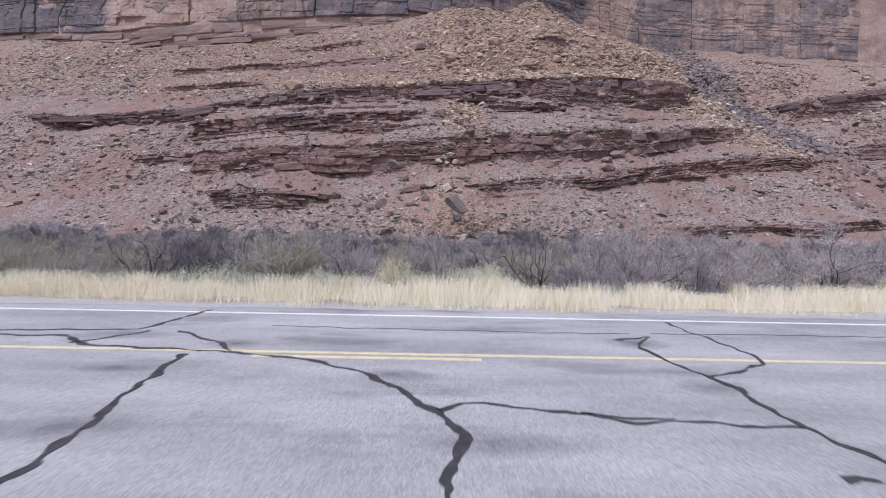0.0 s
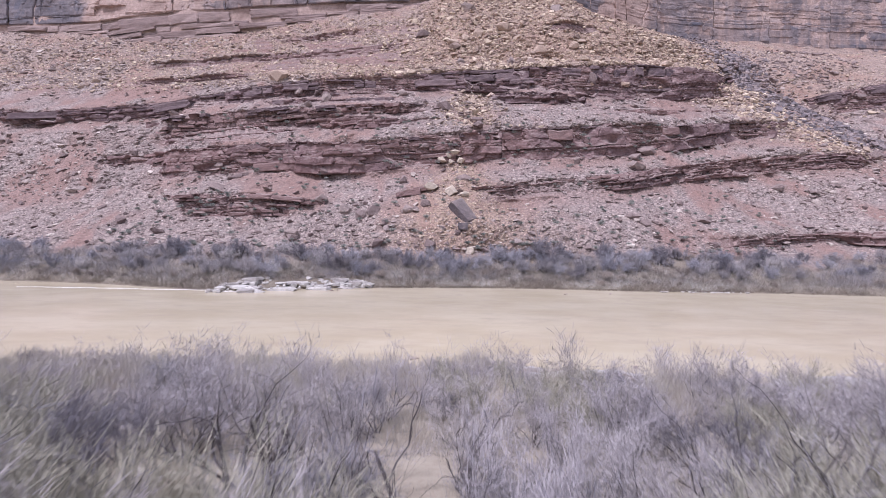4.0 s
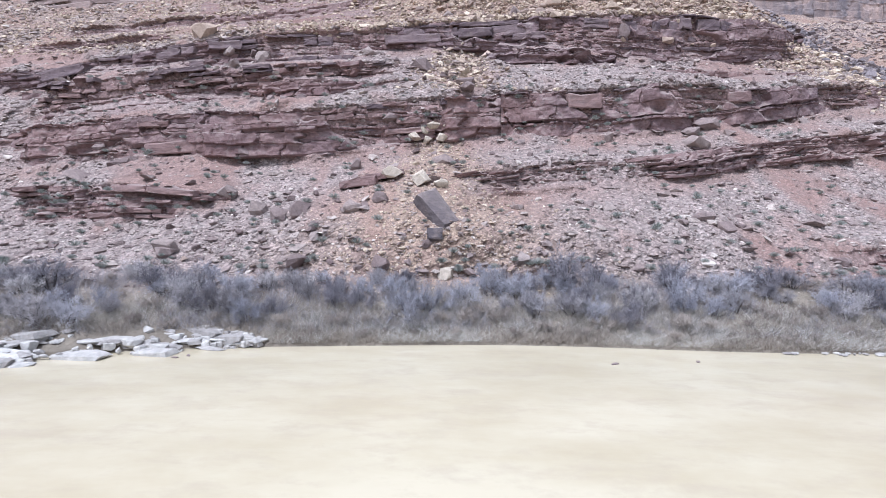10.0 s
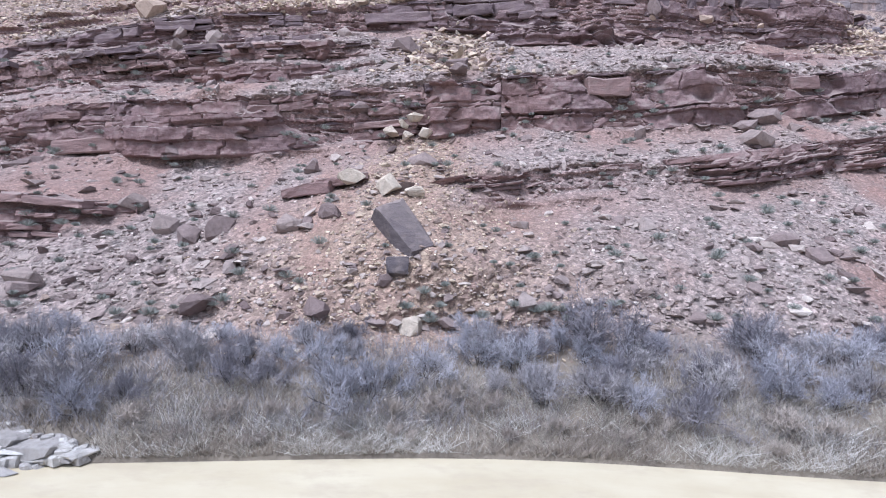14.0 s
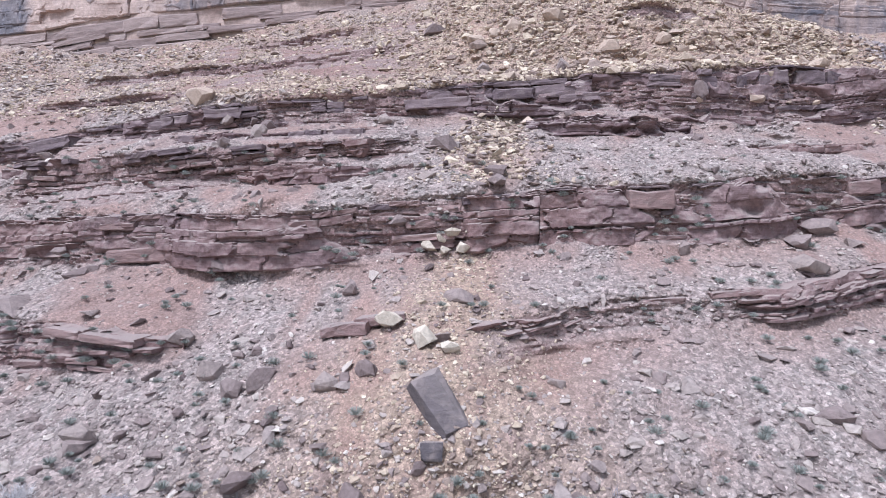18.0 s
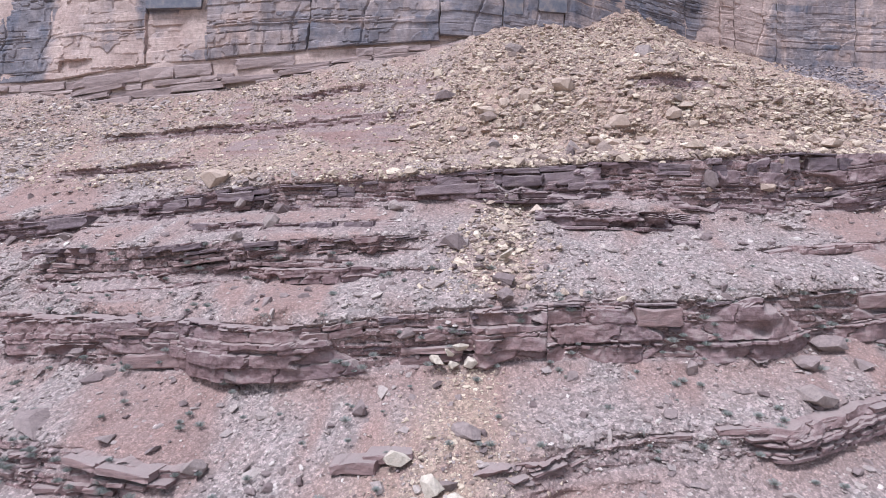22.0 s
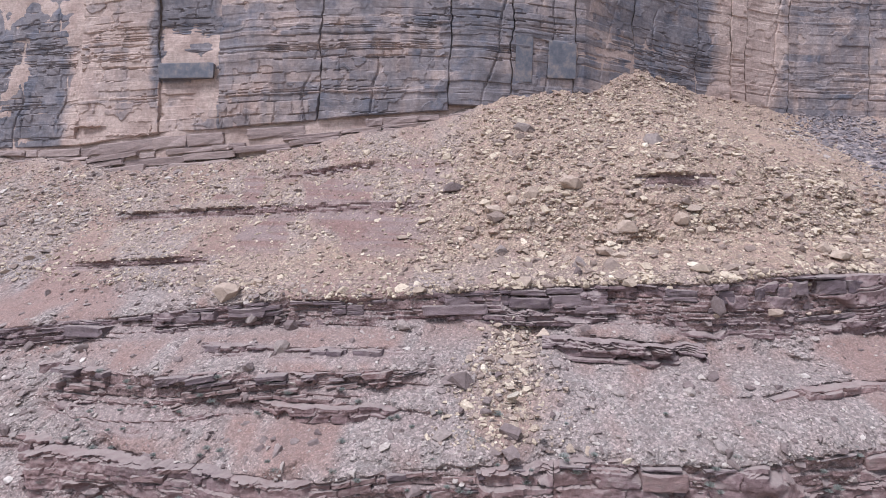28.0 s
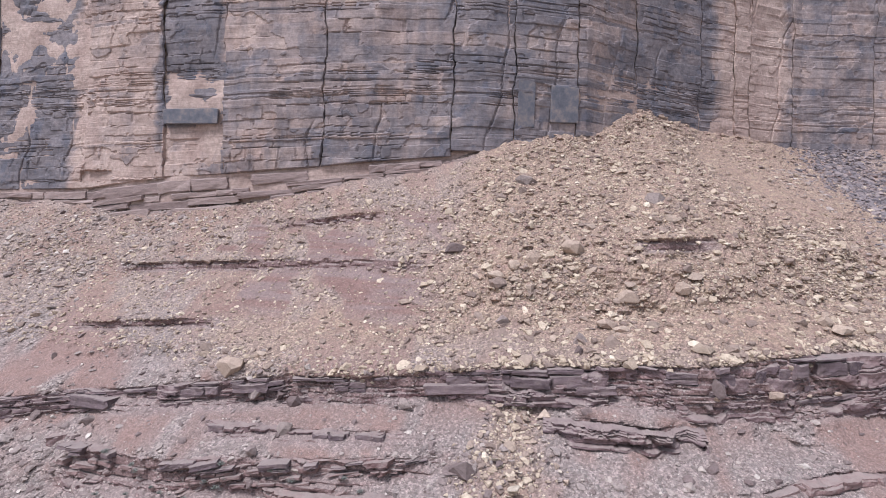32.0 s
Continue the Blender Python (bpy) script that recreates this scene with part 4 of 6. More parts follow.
def ledge_face(owner, name, x0, x1, seed, massive=0.0, dim=0.5, out=0.9):
    """The broken rock face of a ledge: uneven beds, joints, open partings, buttresses and fallen stretches."""
    r = np.random.default_rng(seed)
    x = np.arange(x0, x1, 0.3)
    foot, brow, firm = ledge_level(name, x)
    rows = int(np.max(brow - foot) / 0.2) + 4
    X, V = np.meshgrid(x, np.linspace(0, 1, rows))
    low, high = foot - 0.9, brow + 0.25 + 0.3 * fbm(x, 0 * x, 3.0, 2, seed)
    Z = low + (high - low) * V
    rel = Z - foot + 0.5 * fbm(X, 0 * X, 19.0, 2, seed + 1) + 0.14 * vnoise(X / 1.7, Z / 1.7, 0, seed + 2)
    lines = -3 + np.cumsum(np.where(r.random(90) < massive, r.uniform(1.4, 3.2, 90), r.choice([0.3, 0.4, 0.55, 0.8, 1.2], 90)))
    bed = np.clip(np.searchsorted(lines, rel), 1, 89)
    thick, over = lines[bed] - lines[bed - 1], rel - lines[bed - 1]
    long = (1.2 + 2.2 * thick) * (0.8 + 1.6 * lattice(bed, bed * 0, bed * 0, seed))
    place = X / long + 7.7 * lattice(bed, bed * 0, bed * 0, seed + 3) + 0.12 * vnoise(X / 1.3, Z / 0.9, 0, seed + 4) + 0.3 * vnoise(X / 9.0, bed * 1.7, 0, seed + 5)
    cell = np.floor(place).astype(np.int64)
    one, two = lattice(cell, bed, bed * 0, seed + 6), lattice(cell, bed, bed * 0, seed + 7)
    back = 0.95 * (lattice(bed, bed * 0, bed * 0, seed + 8) - 0.5) + (0.5 + 0.25 * thick) * (one - 0.5) + 0.9 * (two > 0.88)
    edge = np.minimum(place - cell, 1 - place + cell) * long
    back = back + 0.45 * (1 - smooth(0.1, 0.4, edge)) + 0.5 * (1 - smooth(0.02, 0.28, over)) * smooth(-0.3, 0.2, fbm(X, Z * 2, 7.0, 2, seed + 9))
    back = back + 1.5 * fbm(X, Z * 0.35, 13.0, 3, seed + 10) + 0.35 * fbm(X, Z, 2.2, 3, seed + 11) + 0.12 * (Z - foot)
    fallen = smooth(0.1, 0.42, fbm(X * 0.8, Z, 10.0, 3, seed + 12) + 0.25 * smooth(0.75, 0.2, firm))
    face = hill_plain(x, foot + 0.42 * (brow - foot))
    Y = face - out + back + 2.6 * fallen + 4.0 * (1 - firm)
    Y = Y + 3.0 * (V > 1 - 1e-6) + 2.0 * (V < 1e-6)
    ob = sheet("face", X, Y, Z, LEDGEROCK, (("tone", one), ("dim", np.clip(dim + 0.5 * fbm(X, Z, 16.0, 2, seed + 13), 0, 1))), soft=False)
    ob.parent = owner
    return ob


def ledge_owner(label, index):
    ob = new(f"ledge_{index}")
    return tagged(ob, label, "rock ledge", kind="structure")


D, M = DARKBLOCKS, BLOCKS
SPARSE = 0.62
upper = ledge_owner("dark maroon sandstone ledge of long flat slabs", 1)
lay_blocks(upper, "upper", -180, 20, ((0.86, 1.0, (3, 9), 0.5, D), (0.44, 0.85, (3.5, 12), 0.9, D), (0.30, 0.42, (2, 6), -0.6, D), (0.14, 0.29, (2, 8), -0.2, M), (0.0, 0.13, (3, 9), -0.5, M)), 1, SPARSE)
lay_blocks(upper, "upper", 20, 121, ((0.91, 1.0, (3, 9), 0.9, D), (0.62, 0.90, (2.5, 7), 0.6, D), (0.52, 0.61, (2, 6), -0.5, D), (0.40, 0.51, (2, 6), 0.2, D), (0.30, 0.39, (2, 7), -0.3, M), (0.20, 0.29, (3, 8), 0.3, D), (0.10, 0.19, (3, 8), -0.4, M), (0.0, 0.09, (2, 7), 0.1, M)), 2, SPARSE)
lay_blocks(upper, "tier_c", 16, 48, ((0.5, 1.0, (3, 8), 0.6, D), (0.0, 0.48, (2, 7), 0.1, D)), 3, SPARSE)
ledge_face(upper, "upper", -186, 30, 401, 0.25, 0.85)
ledge_face(upper, "upper", 29.9, 122, 411, 0.15, 0.7, 1.1)
ledge_face(upper, "tier_c", 15, 50, 421, 0.0, 0.8)
mid = ledge_owner("maroon bedded sandstone ledge with thin overhanging beds", 2)
lay_blocks(mid, "middle", -106, -4, ((0.86, 1.0, (2.5, 8), 1.0, D), (0.76, 0.85, (2, 6), 0.2, D), (0.64, 0.75, (1.8, 5), -0.3, M), (0.52, 0.63, (2, 7), 0.3, M), (0.42, 0.51, (2, 6), -0.2, M), (0.30, 0.41, (2.5, 8), 0.2, M), (0.18, 0.29, (2, 6), -0.2, M), (0.06, 0.17, (2, 7), 0.2, M)), 40, SPARSE)
lay_blocks(mid, "tier_a", -42, 0, ((0.0, 1.0, (2.5, 8), 0.3, M),), 41, SPARSE)
lay_blocks(mid, "tier_b", -72, -8, ((0.0, 1.0, (2, 7), 0.3, D),), 42, SPARSE)
lay_blocks(mid, "tier_f", 44, 110, ((0.0, 1.0, (2.5, 8), 0.2, M),), 43, SPARSE)
ledge_face(mid, "middle", -109, -2, 431, 0.0, 0.3, 1.1)
ledge_face(mid, "tier_a", -44, 3, 441, 0.0, 0.4)
ledge_face(mid, "tier_b", -74, -5, 451, 0.0, 0.6)
ledge_face(mid, "tier_f", 41, 113, 461, 0.0, 0.4)
main = ledge_owner("thick maroon sandstone ledge with massive jointed blocks", 3)
lay_blocks(main, "main", -98, -14, ((0.88, 1.0, (2.5, 7), 0.2, M), (0.70, 0.87, (2.5, 7), 0.4, M), (0.62, 0.69, (2, 6), -0.3, M), (0.42, 0.61, (3, 9), 0.3, M), (0.36, 0.41, (2, 6), -0.5, D), (0.0, 0.35, (5, 13), 0.7, M)), 50, SPARSE)
lay_blocks(main, "main", -13, 18, ((0.86, 1.0, (2.5, 8), 0.3, D), (0.68, 0.85, (3, 9), 0.1, M), (0.55, 0.67, (3, 8), 0.4, D), (0.36, 0.54, (3, 9), 0.0, M), (0.2, 0.35, (3, 9), 0.3, M), (0.0, 0.19, (3, 8), -0.3, M)), 51, SPARSE)
lay_blocks(main, "main", 18, 125, ((0.93, 1.0, (3, 9), 0.9, D), (0.54, 0.92, (2.8, 8), 0.6, M), (0.44, 0.53, (2, 6), -0.4, D), (0.32, 0.43, (3, 9), 0.3, M), (0.22, 0.31, (3, 9), -0.2, M), (0.10, 0.21, (4, 10), 0.2, M), (0.0, 0.09, (3, 9), -0.3, M)), 60, SPARSE)
ledge_face(main, "main", -102, 17, 471, 0.4, 0.35, 1.1)
ledge_face(main, "main", 16.9, 128, 481, 0.35, 0.45, 1.1)
low = ledge_owner("thin-bedded red sandstone ledge", 4)
THIN = ((0.80, 1.0, (3, 9), 0.7, M), (0.66, 0.79, (2, 7), 0.0, M), (0.50, 0.65, (2.5, 8), 0.4, M), (0.36, 0.49, (2, 7), -0.3, D), (0.18, 0.35, (3, 9), 0.2, M), (0.0, 0.17, (3, 9), -0.2, M))
lay_blocks(low, "low", 5, 146, THIN, 70, SPARSE)
lay_blocks(low, "corner", -82, -36, THIN, 80, SPARSE)
lay_blocks(low, "foot", 66, 148, THIN[:3], 19, SPARSE)
for i, (key, a, b) in enumerate((("low", 4, 149), ("corner", -84, -34), ("foot", 64, 150), ("tier_j", -125, -84))):
    ledge_face(low, key, a, b, 500 + 20 * i, 0.0, 0.15, 1.0)
low_left = ((-10.0, 14.0, 5.5, 2.0), (-7.0, 15.2, 5.0, 1.4), (-12.8, 13.6, 3.4, 1.6), (-4.2, 15.9, 3.0, 1.2))
for i, (x, z, w, h) in enumerate(low_left):
    ob = new("block", BLOCKS[i])
    ob.parent = low
    ob.matrix_basis = pose(x, float(hill(np.array(x), np.array(z), False)[0]) + 0.6, z, 0, -8, 8 * i - 10) @ Matrix.Diagonal((w, 4.0, h, 1))
# long slabs that overhang the upper ledge
for i, (x, z, w, h, out) in enumerate(((-106.0, 47.6, 23.0, 3.2, 2.2), (-5.5, 58.0, 15.0, 2.8, 1.9), (27.0, 59.5, 9.0, 2.2, 1.5), (-150.0, 43.6, 26.0, 3.0, 2.0), (-57.0, 55.3, 9.0, 2.6, 1.2))):
    ob = new("block", DARKBLOCKS[i])
    ob.parent = upper
    y = float(hill(np.array(x), np.array(z), False)[0])
    y2 = float(hill(np.array(x + 4), np.array(z), False)[0])
    ob.matrix_basis = pose(x, y - out + 2.5, z, 0, -4, math.degrees(math.atan2(y2 - y, 4.0))) @ Matrix.Diagonal((w, 5.0, h, 1))
far = ledge_owner("dark varnished sandstone ledge on the far spur", 5)
SPUR = ((0.6, 1.0, (5, 15), 0.9, D), (0.45, 0.58, (4, 12), -0.4, D), (0.2, 0.44, (5, 14), 0.4, M), (0.0, 0.18, (5, 14), 0.0, M))
ledge_face(far, "spur", 179, 358, 601, 0.4, 0.8)
ledge_face(far, "spur_low", 197, 358, 611, 0.3, 0.4)
lay_blocks(far, "spur", 182, 330, SPUR, 20, SPARSE)
lay_blocks(far, "spur_low", 198, 330, SPUR, 22, SPARSE)

# bedded foot of the cliff, below its long open crack
plinth = ledge_owner("bedded pale sandstone footing under the cliff", 6)
PALEBEDS = [with_material(bed_mesh(70 + s), FOOTING) for s in range(8)]
for course in range(4):
    r = random.Random(300 + course)
    x = -300.0
    while x < 4:
        w = r.uniform(6, 12) if r.random() < 0.4 else r.uniform(14, 30)
        m = x + w / 2
        top, foot = float(np.interp(m, PLINTH_X, PLINTH_TOP)), float(np.interp(m, FOOT_X, FOOT_Z)) - 3
        share = (0.0, 0.3, 0.5, 0.66, 1.0)
        h = (top - foot) * (share[course + 1] - share[course])
        if r.random() > 0.06:
            rise = math.degrees(math.atan2(np.interp(m + 5, PLINTH_X, PLINTH_TOP) - top, 5))
            turn = math.degrees(math.atan2(float(cliff_line(np.array(m + 3)) - cliff_line(np.array(m - 3))), 6))
            ob = new("block", PALEBEDS[r.randrange(8)])
            ob.parent = plinth
            ob.matrix_basis = pose(m, float(cliff_line(np.array(m))) + 2.6 + r.uniform(-0.4, 0.4) - 0.4 * (3 - course), foot + (top - foot) * (share[course] + share[course + 1]) / 2 - 0.25, 0, -rise, turn) @ Matrix.Diagonal((w * 1.01, 6.0, h * 0.98, 1))
        x += w


# ---- boulders ----
def boulder(name, x, z, w, h, material, label, seed, category="boulder", turn=None, deep=0.8, tip=0.0, lean=0.0, blocky=0.0, out=0.18, group="", y=None, spin=0.0):
    me = block_mesh(seed, 0.24, 0.12) if blocky and material is DARKSLAB else rock_mesh(seed, 13, 0.85) if blocky else rock_mesh(seed, 30 if material is TANBOULDER else 17, 0.95)
    if material is PALESTONE:
        w, h = 1.15 * w, 1.15 * h
    ob = new(name, with_material(me, material))
    if y is None:
        y = float(hill(np.array(x), np.array(z), False)[0]) - out * w
    turn = random.Random(seed).uniform(-40, 40) if turn is None else turn
    ob.matrix_basis = pose(x, y, z, tip, lean, turn) @ pose(0, 0, 0, 0, 0, spin) @ Matrix.Diagonal((w, w * deep, h, 1))
    return tagged(ob, label, category, group)


boulder("boulder", 4.1, 8.5, 3.3, 6.9, DARKSLAB, "long dark grey sandstone slab lying aslant on the debris cone", 900, deep=0.75, turn=10, tip=-28, lean=-36, blocky=1, out=0.28, spin=34)
boulder("boulder", 4.0, 4.6, 2.0, 1.8, DARKSLAB, "small dark grey slab below the long slab", 901, blocky=1, turn=10, tip=-25)
CONE = "pale sandstone blocks on the debris cone"
for i, (x, z, w, h) in enumerate(((0.9, 14.3, 3.7, 3.6), (4.6, 13.4, 2.8, 2.0), (-4.6, 15.9, 3.5, 2.3), (2.0, 28.1, 2.9, 1.8), (-1.8, 25.6, 2.8, 2.2), (3.8, 25.5, 2.6, 2.4), (0.9, 24.8, 2.0, 2.0), (5.0, 28.3, 1.6, 1.2), (0.2, 27.0, 1.8, 1.6))):
    boulder("boulder", x, z, w, h, PALESTONE, "pale buff sandstone block on the debris cone", 910 + i, blocky=1, out=0.3, group=CONE, lean=(i * 37) % 50 - 25)
for i, (x, z, w, h) in enumerate((
    (-20.0, 8.3, 5.2, 4.0), (-27.4, 8.7, 3.8, 3.9), (-22.9, 7.2, 4.0, 3.6), (-10.5, 8.8, 3.8, 3.2), (-5.5, 10.7, 3.5, 2.8), (-35.1, 11.8, 4.2, 3.3),
    (-66.5, 15.3, 11.0, 3.0), (-65.8, 19.2, 5.2, 2.8), (-38.1, 21.4, 4.9, 2.0), (-39.4, 2.0, 4.4, 4.2), (59.4, 27.4, 6.4, 3.2), (64.9, 30.4, 5.8, 3.4),
    (57.6, 24.1, 9.2, 3.4), (48.8, 7.5, 4.6, 3.2), (51.5, 6.2, 4.2, 3.0), (18.0, 9.3, 2.7, 2.4), (-13.6, 18.6, 3.8, 3.3), (4.9, 18.7, 5.0, 3.0),
    (-0.8, 45.6, 7.6, 4.4), (-3.9, 37.9, 5.6, 2.8), (9.4, 39.3, 6.0, 3.4), (-45.3, 52.6, 4.2, 3.4), (-48.8, 45.9, 4.4, 2.4),
)):
    boulder("boulder", x, z, w, h, BOULDER, "grey-brown sandstone boulder on the talus", 930 + i, out=0.12, lean=(i * 53) % 40 - 20, deep=0.6)
for i, (x, z, w, h) in enumerate((
    (-55.8, 54.1, 4.4, 3.6), (23.4, 67.0, 2.9, 4.8), (-4.1, 0.2, 4.6, 3.0), (-39.2, 1.4, 3.7, 2.5), (-43.2, 49.3, 4.2, 5.2), (-17.3, 53.8, 4.2, 3.8),
    (53.8, 61.3, 3.6, 5.5), (50.5, 107.2, 9.0, 6.6), (8.4, 115.0, 9.4, 5.0), (24.3, 68.7, 4.2, 6.0), (4.2, 71.5, 3.9, 4.6), (-12.3, 90.5, 8.0, 4.2),
)):
    boulder("boulder", x, z, w, h, BOULDER, "dark brown sandstone boulder on the slope", 960 + i, out=0.14, lean=(i * 41) % 30 - 15, deep=0.6)
for i, (x, z, w, h) in enumerate((
    (-64.2, 59.8, 9.0, 5.4), (23.5, 91.6, 8.4, 5.2), (12.1, 88.0, 5.2, 6.2), (6.4, 86.1, 4.2, 4.2), (1.6, 83.2, 6.4, 3.2), (37.5, 78.3, 5.6, 5.4), (51.9, 81.8, 5.0, 4.0),
    (56.9, 78.2, 4.4, 3.2), (31.0, 72.4, 6.4, 3.0), (86.9, 74.6, 5.2, 3.6), (89.3, 73.2, 6.2, 3.0), (-57.6, 62.0, 4.0, 3.0),
)):
    boulder("boulder", x, z, w, h, TANBOULDER, "rounded tan sandstone boulder on the debris fan", 980 + i, out=0.25, lean=(i * 29) % 30 - 15, deep=0.75)
boulder("boulder", 6.1, -1.2, 2.4, 2.4, PALESTONE, "rounded white boulder at the foot of the slope", 1000, out=0.2)
boulder("boulder", 9.4, -3.0, 1.5, 1.6, PALESTONE, "small pale boulder beside the bushes", 1001, blocky=1)
shapes = [with_material(rock_mesh(1100 + s, 15, 0.8), BOULDER) for s in range(7)] + [with_material(rock_mesh(1110 + s, 11, 0.6), BOULDER) for s in range(9)]
tans = [with_material(rock_mesh(1130 + s, 15, 0.85), TANBOULDER) for s in range(8)]
dice = random.Random(5)
for i in range(150):
    fan = i % 3 != 1
    x, z = (dice.gauss(35, 35), dice.uniform(64, 125)) if fan else (dice.uniform(-105, 105), 60 * dice.random() ** 1.3 - 1)
    yy, bare = hill(np.array(x), np.array(z), False)
    if bare > 0.3:
        z -= 6
        yy, bare = hill(np.array(x), np.array(z), False)
    w = min(1.5 * (1 - dice.random()) ** -0.38, 5.0)
    ob = new("boulder", dice.choice(tans) if fan else dice.choice(shapes))
    ob.matrix_basis = pose(x, float(yy) - 0.15 * w, z, dice.uniform(-30, 30), dice.uniform(-25, 25), dice.uniform(0, 360)) @ Matrix.Diagonal((w, w * dice.uniform(0.6, 0.9), w * dice.uniform(0.45, 0.8), 1))
    tagged(ob, "tan sandstone boulder among debris-fan rubble" if fan else "grey-brown sandstone boulder among talus rubble", "boulder", "boulders on the debris fan" if fan else "boulders on the talus")

# broken slabs in the chute between the ledges
chute = [with_material(rock_mesh(1150 + s, 11, 0.75), (TANBOULDER, BOULDER, PALESTONE)[s % 3]) for s in range(12)]
dice = random.Random(17)
for i in range(64):
    z = dice.uniform(37.5, 57.5)
    x = 8.5 + dice.gauss(0, 1) * (2.5 + 0.35 * (58 - z)) - 0.1 * (58 - z)
    w = min(1.5 * (1 - dice.random()) ** -0.4, 4.8)
    ob = new("boulder", chute[dice.randrange(12)])
    ob.matrix_basis = pose(x, float(hill(np.array(x), np.array(z), False)[0]) - 0.25 * w, z, dice.uniform(-35, 35), dice.uniform(-40, 40), dice.uniform(0, 360)) @ Matrix.Diagonal((w, w * dice.uniform(0.6, 0.9), w * dice.uniform(0.3, 0.7), 1))
    tagged(ob, "angular sandstone slab fallen into the rubble chute", "boulder", "broken slabs in the rubble chute")

# ---- pale rock shelf and stones at the far water's edge ----
flags = [with_material(rock_mesh(1200 + s, 26, 0.9), WHITESTONE) for s in range(6)] + [with_material(block_mesh(1210 + s, 0.3, 0.14), WHITESTONE) for s in range(4)]
dice = random.Random(8)
for i in range(170):
    u = dice.random()
    x, v = -16.0 - 30 * u, dice.random()
    front, rear = -0.4 - 4.2 * smooth(0.0, 0.75, u), 0.6 + 3.6 * smooth(0.0, 0.35, u)
    d = float(front + (rear - front) * v)
    z = -8.7 + 1.6 * v + 0.6 * float(fbm(np.array(x), np.array(d), 4.0, 2, 131)) * v
    y = float(hill(np.array(x), np.array(-8.5), False)[0]) + d
    w = float(np.clip(0.7 * (1 - dice.random()) ** -0.6, 0.7, 5.0))
    ob = new("shore_slab", flags[dice.randrange(10)])
    ob.matrix_basis = pose(x, y, z, dice.uniform(-3, 7), dice.uniform(-7, 7), dice.uniform(-30, 30)) @ Matrix.Diagonal((w, min(w, 2.6) * dice.uniform(0.5, 0.9), dice.uniform(0.5, 0.9), 1))
    tagged(ob, "flat bleached sandstone slab at the water's edge", "rock slab", "bleached slabs at the water's edge")
for x, d, w, h, k in ((-18.5, 0.3, 6.5, 0.9, 3), (-23.5, 0.8, 6.0, 0.9, 1), (-28.5, 0.2, 6.5, 0.8, 2), (-27.0, 2.6, 2.6, 1.5, 4), (-29.5, 3.2, 3.2, 1.6, 0), (-21.0, 3.0, 2.8, 1.2, 5), (-33.0, -2.2, 5.0, 0.6, 7), (-26.0, -2.4, 4.0, 0.6, 8)):
    ob = new("shore_slab", flags[k])
    y = float(hill(np.array(x), np.array(-8.5), False)[0]) + d
    ob.matrix_basis = pose(x, y, -8.5 + 0.36 * max(0.0, d + 0.6), 3, -2, 12 * k - 35 if w < 4 else 9 - 2 * k) @ Matrix.Diagonal((w, 0.5 * w if w < 4 else 2.0, h, 1))
    tagged(ob, "large bleached sandstone slab of the shore shelf", "rock slab", "bleached slabs at the water's edge")
for i in range(26):
    x = dice.uniform(46, 68)
    ob = new("shore_stone", flags[i % 6])
    w = dice.uniform(0.5, 1.5)
    yy = float(hill(np.array(x), np.array(-8.6), False)[0])
    ob.matrix_basis = pose(x, yy - dice.uniform(0, 1.2), WATER + 0.1, 0, 0, dice.uniform(0, 90)) @ Matrix.Diagonal((w, w * 0.7, 0.35, 1))
    tagged(ob, "small bleached stone at the water's edge", "stone", "bleached stones at the water's edge")
wet = [with_material(rock_mesh(1220 + s, 18, 0.6), BOULDER) for s in range(4)]
for i, (x, y, w) in enumerate(((-23, 133.5, 1.1), (24.5, 134.0, 1.5), (34, 135.5, 1.0), (-22, 134.5, 0.9), (26.5, 78.5, 1.1), (-2.6, 78.6, 1.2), (19, 76.8, 0.9), (14, 75.6, 0.8), (23, 75.2, 0.7))):
    ob = new("river_stone", wet[i % 4])
    ob.matrix_basis = pose(x, y, WATER + 0.03, 0, 0, 40 * i) @ Matrix.Diagonal((w, w * 0.5, 0.45, 1))
    tagged(ob, "dark wet stone breaking the river surface", "stone", "stones in the river")


def foam_material():
    k = Mat("white_water", rough=0.5)
    return k.colour(k.ramp(k.noise(1.2, 5, 0.7), (0.35, (0.55, 0.52, 0.46)), (0.6, (0.85, 0.84, 0.82))))


FOAM = foam_material()
for x0, x1, y0, wide in ((-62, -41, 131.0, 0.9), (-86, -62, 131.6, 0.6), (-45, -38, 129.4, 0.5)):
    bm = bmesh.new()
    n = 40
    pairs = []
    for i in range(n + 1):
        x = x0 + (x1 - x0) * i / n
        y = y0 + 0.5 * noise.noise(Vector((x * 0.3, 0, 0)))
        half = wide * math.sin(math.pi * i / n) * (0.6 + 0.6 * abs(noise.noise(Vector((x * 0.9, 4, 0))))) / 2
        pairs.append((bm.verts.new((x, y - half, WATER + 0.02)), bm.verts.new((x, y, WATER + 0.07)), bm.verts.new((x, y + half, WATER + 0.02))))
    for p, q in zip(pairs, pairs[1:]):
        bm.faces.new((p[0], q[0], q[1], p[1]))
        bm.faces.new((p[1], q[1], q[2], p[2]))
    part("ripple", bm, FOAM, river, "white broken water over a shallow riffle")



# ---- plants ----
def plant_material(name, tones, rough=0.85, fine=3.0):
    k = Mat(name, rough=rough, spec=0.15)
    stops = [(i / max(1, len(tones) - 1), t) for i, t in enumerate(tones)]
    c = k.ramp(k.mix(0.5, k.chance(), k.noise(fine, 3, 0.6)), *stops)
    return k.colour(c)


